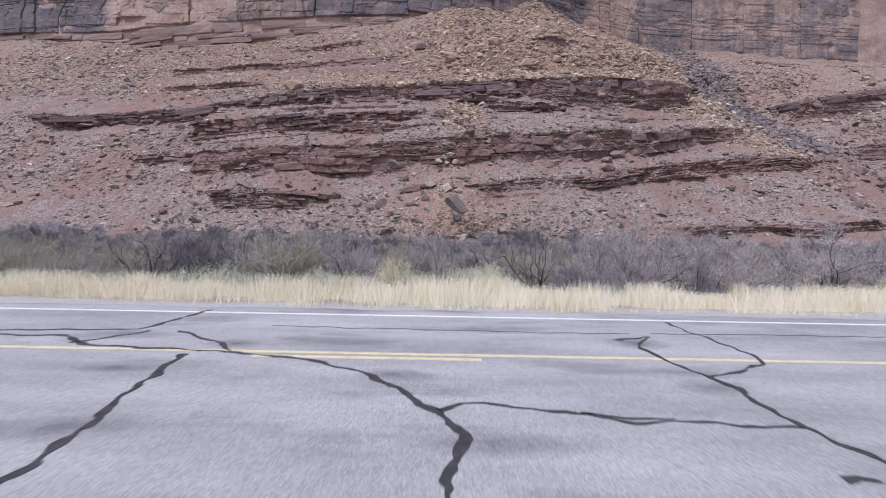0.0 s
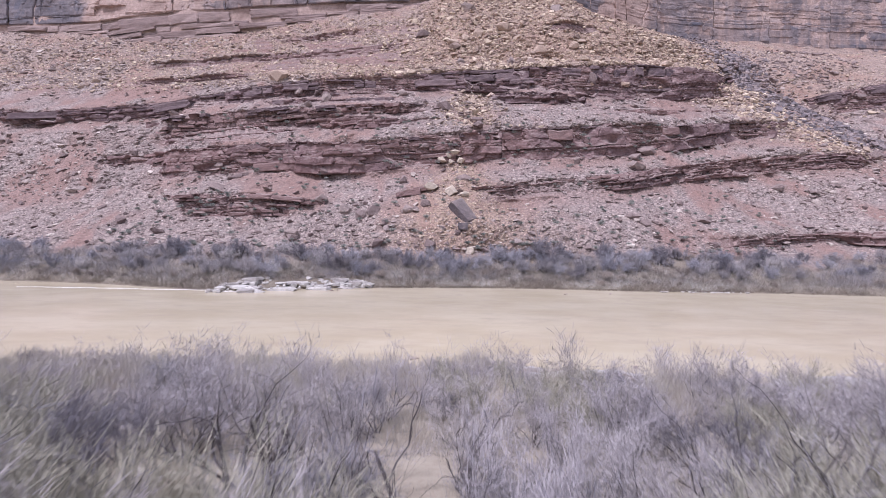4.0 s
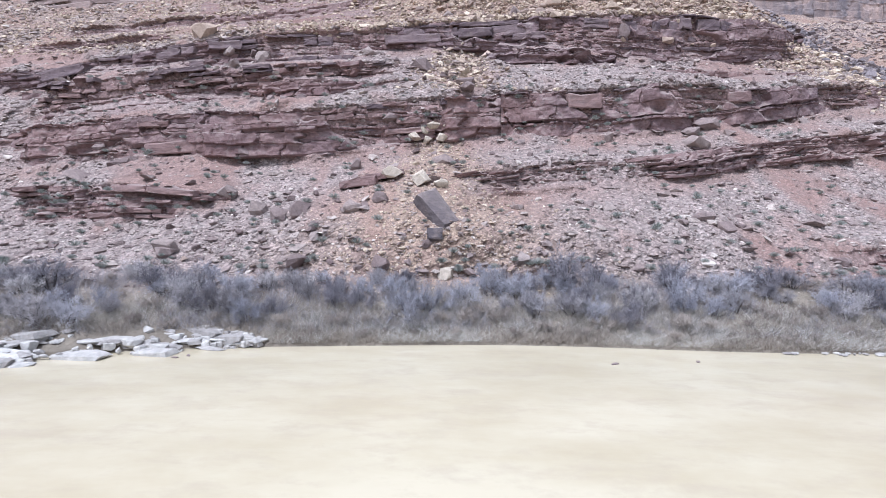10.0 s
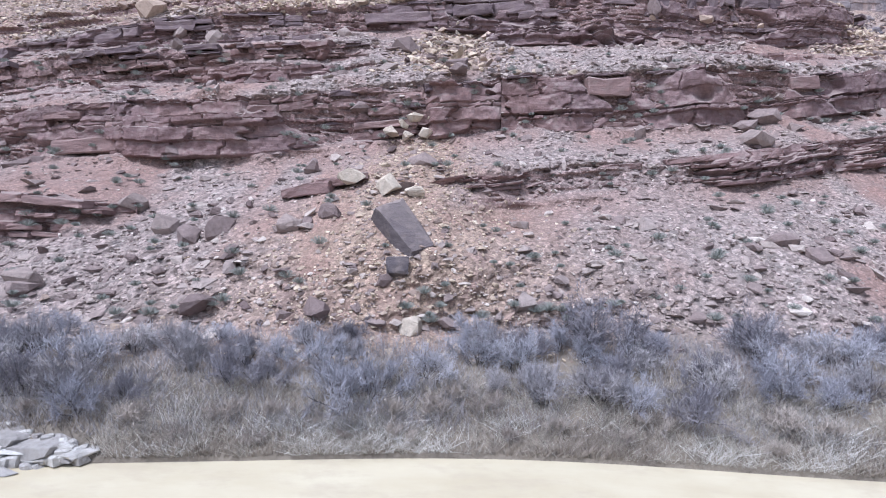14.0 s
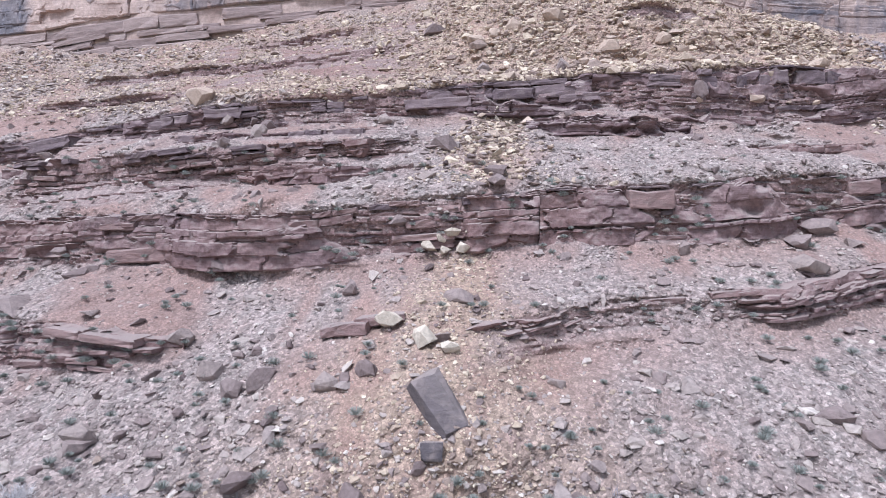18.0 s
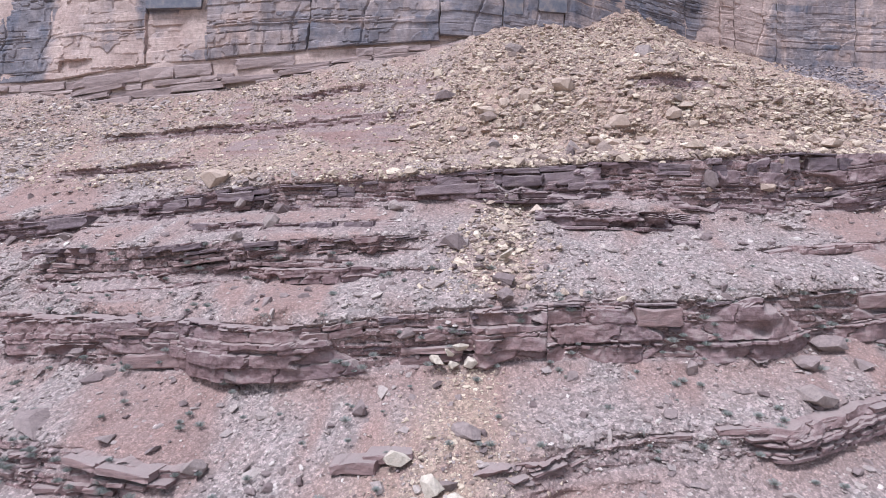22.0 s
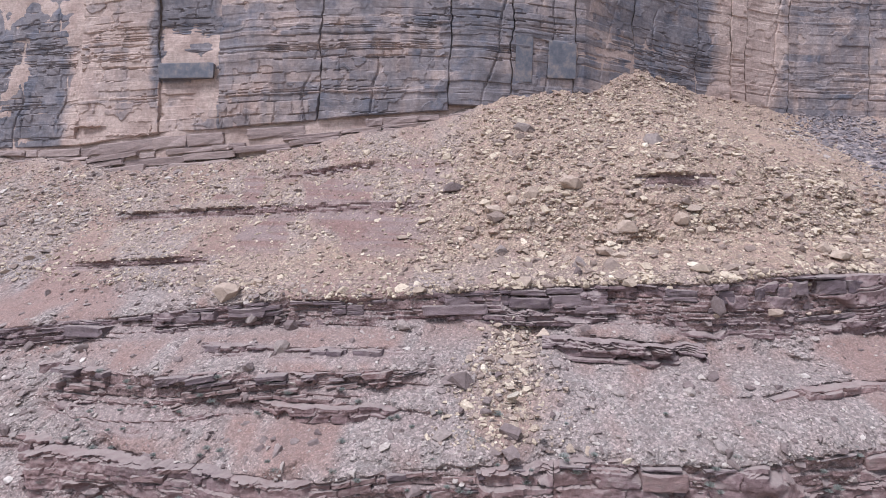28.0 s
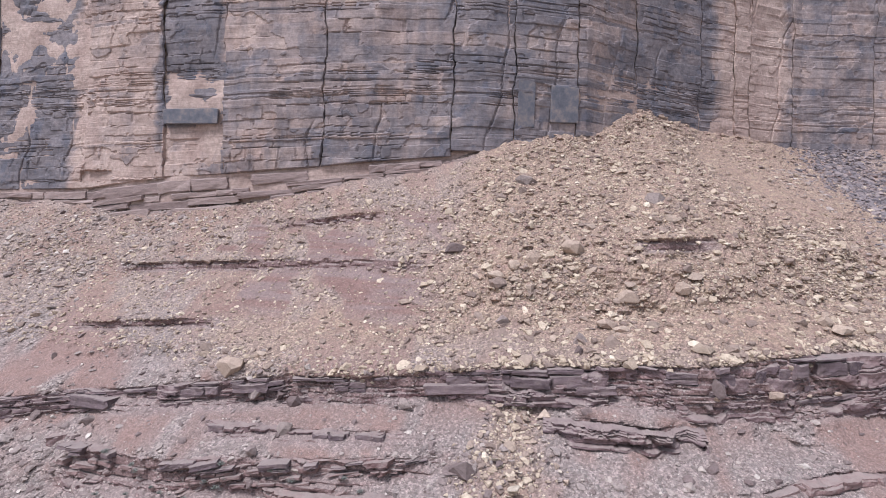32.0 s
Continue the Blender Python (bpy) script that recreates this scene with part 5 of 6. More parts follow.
BARK = plant_material("dark_bark", [(0.05, 0.043, 0.043), (0.11, 0.095, 0.092)])
TWIG = plant_material("grey_twigs", [(0.24, 0.215, 0.222), (0.38, 0.345, 0.345), (0.52, 0.475, 0.455)])
FARTWIG = plant_material("far_grey_twigs", [(0.16, 0.146, 0.158), (0.37, 0.342, 0.35), (0.58, 0.54, 0.515)], fine=0.35)
OLIVE = plant_material("olive_twigs", [(0.30, 0.282, 0.222), (0.45, 0.42, 0.335)])
SAGE = plant_material("sage_leaves", [(0.42, 0.43, 0.335), (0.55, 0.55, 0.44), (0.68, 0.665, 0.53)])
RABBIT = plant_material("rabbitbrush_stems", [(0.56, 0.53, 0.38), (0.72, 0.68, 0.49)])
STRAW = plant_material("straw", [(0.70, 0.62, 0.43), (0.86, 0.795, 0.61), (0.93, 0.89, 0.76)], fine=1.2)
REED = plant_material("dry_reed", [(0.23, 0.208, 0.185), (0.37, 0.335, 0.295), (0.52, 0.465, 0.40)], fine=0.8)


def strips(a, b, w0, w1, r, bend=0.0):
    """Thin blades from a to b, one quad each, as corners and faces."""
    n = len(a)
    side = np.cross(b - a, r.normal(size=(n, 3)))
    side /= np.linalg.norm(side, axis=1, keepdims=True) + 1e-9
    co = np.stack([a - side * w0, a + side * w0, b + side * w1, b - side * w1], 1).reshape(-1, 3)
    return co, np.arange(n * 4).reshape(n, 4)


def tubes(a, b, ra, rb):
    """Three-sided tapering twigs from a to b."""
    n = len(a)
    d = b - a
    d = d / (np.linalg.norm(d, axis=1, keepdims=True) + 1e-9)
    ref = np.where(np.abs(d[:, 2:3]) > 0.9, np.array([[1.0, 0, 0]]), np.array([[0, 0, 1.0]]))
    u = np.cross(d, ref)
    u /= np.linalg.norm(u, axis=1, keepdims=True)
    v = np.cross(d, u)
    ring = []
    for p, rad in ((a, ra), (b, rb)):
        for k in range(3):
            t = 2 * math.pi * k / 3
            ring.append(p + (u * math.cos(t) + v * math.sin(t)) * rad[:, None])
    co = np.stack(ring, 1).reshape(-1, 3)
    i = np.arange(n)[:, None] * 6
    faces = np.concatenate([i + np.array([[k, (k + 1) % 3, 3 + (k + 1) % 3, 3 + k]]) for k in range(3)])
    return co, faces


def grow(r, start, way, length, radius, depth, out, tips, up=0.25, fork=(2, 4), crook=0.22):
    """One limb in short bending pieces, with side limbs."""
    pieces = 4
    p, d = start, way
    for i in range(pieces):
        d = d + r.normal(size=3) * crook + np.array([0, 0, up * 0.25])
        d /= np.linalg.norm(d)
        q = p + d * length / pieces
        ra, rb = radius * (1 - i / pieces * 0.6), radius * (1 - (i + 1) / pieces * 0.6)
        out.append((p, q, ra, rb))
        if depth > 0 and i > 0:
            for _ in range(r.integers(*fork)):
                e = d + r.normal(size=3) * 0.75
                e[2] += up
                grow(r, q, e / np.linalg.norm(e), length * r.uniform(0.4, 0.7), rb * 0.6, depth - 1, out, tips, up, fork, crook)
        elif depth == 0:
            tips.append((q, d))
        p = q
    tips.append((p, d))


def bush_meshes(seed, height, stems, spreadout, depth, twigs, twig_len, twig_w, bark, leaf, thick=0.05, fork=(2, 4), crook=0.22):
    r = np.random.default_rng(seed)
    out, tips = [], []
    for _ in range(stems):
        t, lean = r.uniform(0, 2 * np.pi), r.uniform(0.15, spreadout)
        d = np.array([math.cos(t) * lean, math.sin(t) * lean, 1.0])
        grow(r, np.array([math.cos(t), math.sin(t), 0]) * r.uniform(0, 0.3) - np.array([0, 0, 0.3]), d / np.linalg.norm(d), height * r.uniform(0.7, 1.0), thick * r.uniform(0.7, 1.3), depth, out, tips, 0.25, fork, crook)
    a, b, ra, rb = (np.array([o[i] for o in out]) for i in range(4))
    limbs = polygons("limbs", *tubes(a, b, ra, np.maximum(rb, 0.004)), bark)
    tips += [(0.5 * (o[0] + o[1]), o[1] - o[0]) for o in out if o[1][2] > 0.35][:len(tips) // 2]
    pick = r.integers(0, len(tips), twigs)
    base = np.array([tips[i][0] for i in pick]) + r.normal(size=(twigs, 3)) * 0.25 * twig_len
    way = np.array([tips[i][1] for i in pick]) * 0.7 + r.normal(size=(twigs, 3)) * 0.55 + np.array([0, 0, 0.35])
    way /= np.linalg.norm(way, axis=1, keepdims=True)
    end = base + way * twig_len * r.uniform(0.5, 1.2, (twigs, 1))
    crown = polygons("crown", *strips(base, end, twig_w, twig_w * 0.4, r, 0.05), leaf)
    return limbs, crown


def plant(name, meshes, x, y, z, size, turn, label, category, group, parts=("trunk", "crown")):
    root = new(name)
    for me, kind in zip(meshes, parts):
        ob = new(kind, me)
        ob.parent = root
    root.matrix_basis = pose(x, y, z, 0, 0, turn) @ Matrix.Diagonal((size, size, size * random.uniform(0.85, 1.1), 1))
    return tagged(root, label, category, group)


def dome_meshes(seed, high, wide, stems, leaf, w):
    """A low dense shrub: a fan of stems from the root with leafy ends."""
    r = np.random.default_rng(seed)
    t, f = r.uniform(0, 2 * np.pi, stems), np.sin(np.arccos(r.random(stems)))
    way = np.stack([np.cos(t) * f * wide, np.sin(t) * f * wide, high * np.sqrt(np.maximum(0.004, 1 - f * f))], -1) * r.uniform(0.88, 1.04, (stems, 1))
    lump = 1 + 0.18 * np.sin(3 * t + seed) + 0.12 * np.sin(7 * t)
    way *= lump[:, None]
    base = way * r.uniform(0.45, 1.0, (stems, 1)) ** 0.5
    tip = way / np.linalg.norm(way, axis=1, keepdims=True) * 0.4 + r.normal(size=(stems, 3)) * 0.6 + np.array([0, 0, 0.4])
    tip = base + tip * r.uniform(0.03, 0.085, (stems, 1))
    crown = polygons("crown", *strips(base, tip, w, w * 0.5, r), leaf)
    few = slice(0, stems // 24)
    root = np.concatenate([np.zeros((stems // 24, 2)), np.full((stems // 24, 1), -0.1)], 1)
    limbs = polygons("stems", *strips(root, base[few] * 0.6, 0.008, 0.004, r, 0.05), BARK)
    return limbs, crown


def ground_at(x, y):
    return float(bank(np.array(float(x)), np.array(float(y))))


plant_dice = random.Random(21)
# tamarisk thicket on the near bank
DIMTWIG = plant_material("dim_grey_twigs", [(0.11, 0.10, 0.12), (0.22, 0.205, 0.225), (0.36, 0.34, 0.35)], fine=0.35)
PALETWIG = plant_material("pale_lilac_twigs", [(0.27, 0.245, 0.258), (0.40, 0.365, 0.375), (0.52, 0.48, 0.475)])
GREENTWIG = plant_material("green_brown_twigs", [(0.23, 0.218, 0.178), (0.36, 0.338, 0.275), (0.48, 0.448, 0.37)])
tamarisks = [bush_meshes(2000 + s, 2.5, 9, 1.0, 2, 4600, 0.42, 0.0058, BARK, (TWIG, TWIG, DIMTWIG, TWIG, PALETWIG)[s], 0.055, (1, 2)) for s in range(5)]
olives = [bush_meshes(2050 + s, 2.3, 12, 0.75, 1, 3600, 0.55, 0.007, BARK, (OLIVE, GREENTWIG)[s], 0.03, (1, 3)) for s in range(2)]
dead = [bush_meshes(2060 + s, 2.5, 9, 0.95, 2, 700, 0.35, 0.006, BARK, DIMTWIG, 0.075, (1, 2), 0.38) for s in range(2)]
THICKET = "bare tamarisks on the near bank"
spots = []
for tries in range(5000):
    x, y = plant_dice.uniform(-46, 50), plant_dice.uniform(28.2, 55)
    if y < 30.0 and -1.5 < x < 5.5:
        continue
    if all((x - a) ** 2 + ((y - b) * 1.1) ** 2 > (4.2 if y < 42 else 5.2) for a, b in spots):
        spots.append((x, y))
    if len(spots) >= 215:
        break
for i, (x, y) in enumerate(spots):
    olive = i % 3 == 2
    size = plant_dice.uniform(0.75, 1.2) * (1.0 if y < 42 else 0.85)
    plant("tamarisk" if not olive else "willow_shrub", olives[i % 6 // 3] if olive else tamarisks[i % 5], x, y, ground_at(x, y), size, plant_dice.uniform(0, 360),
          "olive-brown leafless willow shrub in the thicket" if olive else "leafless grey tamarisk with dark twisted stems", "shrub", "willow shrubs on the near bank" if olive else THICKET)
for x, y, s, k in ((4.7, 28.4, 1.25, 0), (-5.5, 28.7, 1.0, 1), (-15.5, 29.0, 1.35, 0), (-12.0, 31.0, 1.2, 1), (9.0, 33.5, 1.3, 0), (2.0, 31.5, 1.25, 1), (12.5, 31.0, 1.2, 0), (-2.4, 33.0, 1.35, 0), (6.5, 36.0, 1.4, 1), (-8.0, 34.0, 1.45, 1), (-19.5, 33.0, 1.5, 1), (16.5, 35.0, 1.5, 0), (0.5, 37.5, 1.45, 0), (-13.0, 37.0, 1.5, 0), (10.5, 39.0, 1.5, 1), (21.0, 33.0, 1.4, 1), (-5.0, 41.0, 1.45, 1)):
    plant("tamarisk", dead[k], x, y, ground_at(x, y), s, plant_dice.uniform(0, 360), "half-dead tamarisk with blackened crooked stems", "shrub", THICKET)
# The small k=2 bushes have dark twigs that stand in for shade here.
for x, y, s, k in ((6.6, 21.6, 0.66, 2), (8.2, 22.8, 0.78, 0), (5.6, 20.2, 0.48, 2), (4.7, 19.0, 0.45, 2), (6.0, 18.6, 0.42, 2), (3.6, 17.8, 0.34, 2), (5.0, 17.2, 0.4, 2), (7.9, 24.6, 1.05, 4), (9.8, 26.3, 1.1, 0), (12.2, 25.4, 1.0, 4), (6.9, 27.2, 0.9, 3), (-9.0, 28.2, 0.9, 0), (15.5, 27.0, 1.1, 3), (20.0, 27.0, 1.2, 0)):
    plant("tamarisk", tamarisks[k], x, y, ground_at(x, y), s, plant_dice.uniform(0, 360), "spreading lilac-grey tamarisk at the edge of the sage", "shrub", THICKET)
snag = bush_meshes(2070, 2.3, 1, 0.3, 2, 260, 0.4, 0.006, BARK, TWIG, 0.085, (1, 3), 0.36)
for x, y, s in ((9.2, 23.5, 1.0), (16.0, 29.5, 1.1)):
    plant("small_tree", snag, x, y, ground_at(x, y), s, 60 * x, "small leafless tree with one dark trunk", "tree", "small bare trees on the near bank")

# sage and rabbitbrush between the grass and the thicket
GREENSAGE = plant_material("green_sage_leaves", [(0.36, 0.40, 0.31), (0.47, 0.505, 0.405), (0.58, 0.60, 0.48)])
sages = [dome_meshes(2100 + s, 0.78, 0.8, 5200, SAGE, 0.0052) for s in range(3)] + [dome_meshes(2108, 0.82, 0.8, 5200, GREENSAGE, 0.0052)]
rabbits = [dome_meshes(2120 + s, 0.9, 0.68, 4200, RABBIT, 0.005) for s in range(3)]
duns = [dome_meshes(2130 + s, 0.6, 0.75, 2600, DIMTWIG, 0.0045) for s in range(2)]


def low_shrub(kind, x, y, size):
    name, meshes, label, group = {
        "sage": ("sagebrush", sages[plant_dice.randrange(3)], "soft grey-green sagebrush mound", "sagebrush on the near bank"),
        "green": ("sagebrush", sages[3], "rounded green sagebrush mound", "sagebrush on the near bank"),
        "rabbit": ("rabbitbrush", rabbits[plant_dice.randrange(3)], "straw-green rabbitbrush with dry flower heads", "rabbitbrush on the near bank"),
        "dun": ("blackbrush", duns[plant_dice.randrange(2)], "low dark purplish-grey twiggy shrub", "dark shrubs on the near bank"),
    }[kind]
    plant(name, meshes, x, y, ground_at(x, y) - 0.05, size, plant_dice.uniform(0, 360), label, "shrub", group, ("stem", "crown"))


spots = []
for tries in range(9000):
    x, y = plant_dice.uniform(-32, 34), plant_dice.uniform(16.2, 30)
    if abs(x) > 8 + (y - 5) * 0.95 or (5.5 < x < 14 and y > 20 + 0.3 * abs(x - 7)) or (2.6 < x < 7.5 and y < 22):
        continue
    if all((x - a) ** 2 + (y - b) ** 2 > 1.75 for a, b in spots):
        spots.append((x, y))
    if len(spots) >= 235:
        break
for i, (x, y) in enumerate(spots):
    kind = plant_dice.choice(("sage", "sage", "sage", "rabbit", "rabbit", "green", "dun"))
    low_shrub(kind, x, y, plant_dice.uniform(0.65, 1.25) * (0.7 if y < 18 else 1.0))
for kind, x, y, size in (("green", 2.0, 28.2, 1.6), ("green", 2.9, 28.4, 1.35), ("rabbit", 3.7, 27.8, 1.35), ("rabbit", -0.6, 28.0, 1.35), ("rabbit", -1.5, 28.4, 0.9), ("rabbit", -6.5, 27.9, 1.3), ("sage", 0.4, 27.2, 1.2), ("sage", -1.9, 26.8, 1.1), ("sage", 5.0, 26.6, 1.3),
                         ("green", -10.9, 26.4, 1.9), ("green", -12.2, 25.6, 1.7), ("green", -9.8, 25.4, 1.4), ("dun", -0.9, 17.0, 0.7), ("dun", -0.9, 19.4, 0.95), ("sage", 0.6, 17.9, 0.9), ("sage", 1.7, 18.3, 1.0), ("sage", -2.6, 18.0, 1.0), ("sage", -3.6, 17.4, 0.95), ("rabbit", -4.6, 18.6, 1.0), ("sage", 0.2, 21.0, 1.1), ("dun", -5.8, 26.6, 1.1), ("sage", -4.5, 20.0, 1.4), ("sage", 1.5, 20.5, 1.4)):
    low_shrub(kind, x, y, size)


def tufts(name, count, spot, high, wide, mat, label, category, lean=0.25, tall=None):
    """A great many blades standing on the ground, as one object."""
    r = np.random.default_rng(len(name) * 31 + count)
    x, y, z = spot(r, count)
    h = r.uniform(*high, len(x))
    if tall is not None:
        h = h * tall(x, y)
    a = np.stack([x, y, z - 0.03], -1)
    b = a + np.stack([r.normal(0, lean, len(x)) * h, r.normal(0, lean, len(x)) * h, h], -1)
    ob = new(name, polygons(name, *strips(a, b, wide, wide * 0.35, r, 0.07), mat))
    return tagged(ob, label, category, kind="stuff")


def verge(r, n):
    x = np.where(r.random(n) < 0.75, r.uniform(-17, 17, n), r.uniform(-45, 45, n))
    y = 12.0 + 4.2 * r.random(n) ** 0.9 + 0.35 * fbm(x, 0 * x, 2.0, 2, 66)
    m = n // 38
    own = r.integers(0, m, n)
    x, y = x[own] + r.normal(0, 0.13, n), y[own] + r.normal(0, 0.13, n)
    keep = r.random(n) < 0.55 + 0.7 * fbm(x, y, 0.9, 2, 67)
    x, y = x[keep], y[keep]
    return x, y, bank(x, y)


tufts("verge_grass", 120000, verge, (0.22, 0.52), 0.0045, STRAW, "tall dry straw-coloured grass along the road verge", "grass", 0.28, lambda x, y: 0.7 + 0.5 * (fbm(x, y, 1.3, 2, 68) > -0.1) * 1.0 + 0.2 * smooth(12.2, 13.2, y) - 0.35 * smooth(15, 16, y))


DRYGRASS = plant_material("dull_dry_grass", [(0.38, 0.35, 0.25), (0.55, 0.51, 0.38), (0.70, 0.65, 0.50)], fine=0.9)


def among_sage(r, n):
    x, y = r.uniform(-30, 32, n), r.uniform(15.5, 29, n)
    keep = r.random(n) < 0.7 + 0.6 * fbm(x, y, 2.5, 3, 69)
    x, y = x[keep], y[keep]
    return x, y, bank(x, y)


tufts("sage_grass", 120000, among_sage, (0.07, 0.30), 0.0034, DRYGRASS, "thin dry grass between the sagebrush", "grass", 0.35)


def behind_verge(r, n):
    x, y = r.uniform(-13, 13, n), 15.4 + 5.2 * r.random(n) ** 1.2
    keep = r.random(n) < 0.75 + 0.5 * fbm(x, y, 1.8, 2, 169)
    x, y = x[keep], y[keep]
    return x, y, bank(x, y)


tufts("bank_grass", 46000, behind_verge, (0.08, 0.32), 0.0036, DRYGRASS, "short dull dry grass behind the road verge", "grass", 0.4)


def under_thicket(r, n):
    x, y = np.where(r.random(n) < 0.7, r.uniform(-24, 26, n), r.uniform(-42, 46, n)), 25.5 + 28.5 * r.random(n) ** 1.5
    keep = (r.random(n) < 0.55 + 0.9 * fbm(x, y, 3.0, 3, 76)) & (y > 28.0 + 2.5 * fbm(x, 0 * x, 4.0, 2, 79))
    x, y = x[keep], y[keep]
    return x, y, bank(x, y)


tufts("thicket_brush", 150000, under_thicket, (0.4, 1.7), 0.007, plant_material("brown_brush", [(0.17, 0.153, 0.145), (0.32, 0.293, 0.265), (0.48, 0.44, 0.38)], fine=0.7), "dry grey-brown undergrowth below the tamarisks", "brush", 0.35, lambda x, y: 0.8 + 0.6 * fbm(x, y, 2.5, 2, 78))


def reedbed(r, n):
    x, y = np.where(r.random(n) < 0.75, r.uniform(-34, 32, n), r.uniform(-60, 62, n)), 50 + 24.5 * r.random(n) ** 0.75
    keep = (r.random(n) < 0.6 + 0.9 * fbm(x, y, 5.0, 3, 70)) & (y < 73.0 - 7.0 * smooth(4, 10, x) - 5.0 * smooth(9, 14, x) + 0.95 * bank_edge(x))
    x, y = x[keep], y[keep]
    return x, y, bank(x, y)


tufts("bank_reeds", 215000, reedbed, (0.7, 2.0), 0.010, REED, "dense dry reeds and willow whips on the river bank", "reeds", 0.22, lambda x, y: 0.8 + 0.6 * fbm(x, y, 3.0, 3, 71) - 0.3 * smooth(62, 70, y))
whips = [bush_meshes(2200 + s, 2.2, 5, 0.35, 1, 260, 0.5, 0.010, TWIG, TWIG, 0.018) for s in range(3)]
for x, y, k in ((15.4, 62.6, 1.4), (12.7, 64.0, 0.9), (-17.0, 66.5, 1.5), (-24.0, 66.0, 1.2)):
    plant("willow_whip", whips[0], x, y, ground_at(x, y), k, 30 * x, "tall bare grey willow beside the gravel bar", "shrub", "willow stems on the near bank")
for i in range(46):
    x, y = plant_dice.uniform(-34, 36), plant_dice.uniform(58, 69)
    if x > 7:
        y = 57 + 0.3 * (y - 57)
    plant("willow_whip", whips[i % 3], x, y, ground_at(x, y), plant_dice.uniform(0.8, 1.4), plant_dice.uniform(0, 360), "slender bare grey willow stems on the river bank", "shrub", "willow stems on the near bank")

for i in range(80):
    x, y = plant_dice.uniform(-36, 34), plant_dice.uniform(51, 68)
    if x > 5 and y > 60:
        y -= 9
    plant("willow_shrub", olives[i // 2 % 2] if i % 2 == 0 else tamarisks[i % 5], x, y, ground_at(x, y), plant_dice.uniform(0.42, 0.75), plant_dice.uniform(0, 360), "low leafless grey shrub among the bank reeds", "shrub", "low shrubs on the river bank")

# ---- thicket on the far bank ----
BLUETWIG = plant_material("blue_grey_twigs", [(0.17, 0.167, 0.195), (0.32, 0.31, 0.345), (0.50, 0.48, 0.495)], fine=0.35)
fars = [bush_meshes(2300 + s, 2.2, 10, 1.2, 1, 1900, 0.55, 0.015, BARK, (FARTWIG, DIMTWIG, FARTWIG, BLUETWIG, BLUETWIG)[s], 0.045, (1, 3)) for s in range(5)]
farolive = [bush_meshes(2320 + s, 1.6, 8, 1.4, 1, 700, 0.6, 0.022, TWIG, plant_material("brown_far_twigs", [(0.18, 0.15, 0.135), (0.30, 0.255, 0.225), (0.43, 0.375, 0.325)], fine=0.5), 0.03, (1, 3)) for s in range(2)]


def far_bank(x, d):
    """A place on the far bank, d metres up from the water's edge."""
    z = np.interp(d, [0, 2, 5, 9, 14, 18], [-8.55, -7.4, -6.0, -4.2, -2.4, -1.0])
    return hill(x, z, False)[0], z


spots = []
for tries in range(9000):
    x, d = plant_dice.uniform(-135, 150), plant_dice.uniform(1.2, 14.5)
    if -45 < x < -17 and d < 3.5:
        continue
    if 2 < x < 11 and d > 10:
        continue
    gap = 7.5 if abs(x) < 70 else 12.0
    if all((x - a) ** 2 + ((d - b) * 1.6) ** 2 > gap for a, b in spots):
        spots.append((x, d))
    if len(spots) >= 290:
        break
for i, (x, d) in enumerate(spots):
    yy, zz = far_bank(np.array(x), d)
    olive = d < 4.5 or i % 6 == 0
    size = plant_dice.uniform(0.6, 1.25) * (0.75 if d < 3 else 0.9 if olive else 1.2)
    plant("willow_shrub" if olive else "tamarisk", farolive[i % 2] if olive else fars[i % 5], x, float(yy), float(zz), size, plant_dice.uniform(0, 360),
          "low brown leafless shrub at the water's edge" if olive else "bare blue-grey tamarisk below the talus", "shrub", "brown shrubs on the far bank" if olive else "bare tamarisks on the far bank")
darks = [bush_meshes(2340 + s, 2.7, 8, 0.95, 2, 1500, 0.6, 0.018, BARK, DIMTWIG, 0.08, (1, 2)) for s in range(3)]
for x, d, s in ((23, 12.5, 1.6), (26.5, 12, 1.45), (38, 12, 1.35), (13.5, 11.5, 1.0), (-28, 12, 1.2), (-33, 11.5, 1.3), (51, 12, 1.2), (-47, 12, 1.3), (-51, 11, 1.1), (44, 7, 1.0), (62, 11, 1.2), (-8, 10, 0.8), (32, 8, 1.0), (-63, 12, 1.3), (75, 12, 1.2), (-78, 12, 1.2)):
    yy, zz = far_bank(np.array(float(x)), d)
    plant("tamarisk", darks[int(abs(x)) % 3], x, float(yy), float(zz), s, 47 * x, "large bare tamarisk with dark branches below the talus", "shrub", "bare tamarisks on the far bank")


def far_grass(r, n):
    x, d = r.uniform(-130, 140, n), 0.2 + 9 * r.random(n) ** 1.6
    keep = (r.random(n) < 0.6 + 0.8 * fbm(x, d, 4.0, 3, 73)) & ~((x > -44) & (x < -18) & (d < 2.5))
    x, d = x[keep], d[keep]
    y, z = far_bank(x, d)
    return x, y, z


tufts("far_bank_grass", 60000, far_grass, (0.35, 1.1), 0.03, plant_material("far_dry_grass", [(0.11, 0.09, 0.08), (0.20, 0.168, 0.145), (0.32, 0.275, 0.232)], fine=0.5), "matted brown grass and low brush along the far water's edge", "grass", 0.5)


def far_brush(r, n):
    x, d = r.uniform(-130, 145, n), 2.0 + 13 * r.random(n)
    keep = (r.random(n) < 0.55 + 0.9 * fbm(x, d, 5.0, 3, 74)) & ~((x > -44) & (x < -18) & (d < 3))
    x, d = x[keep], d[keep]
    y, z = far_bank(x, d)
    return x, y, z


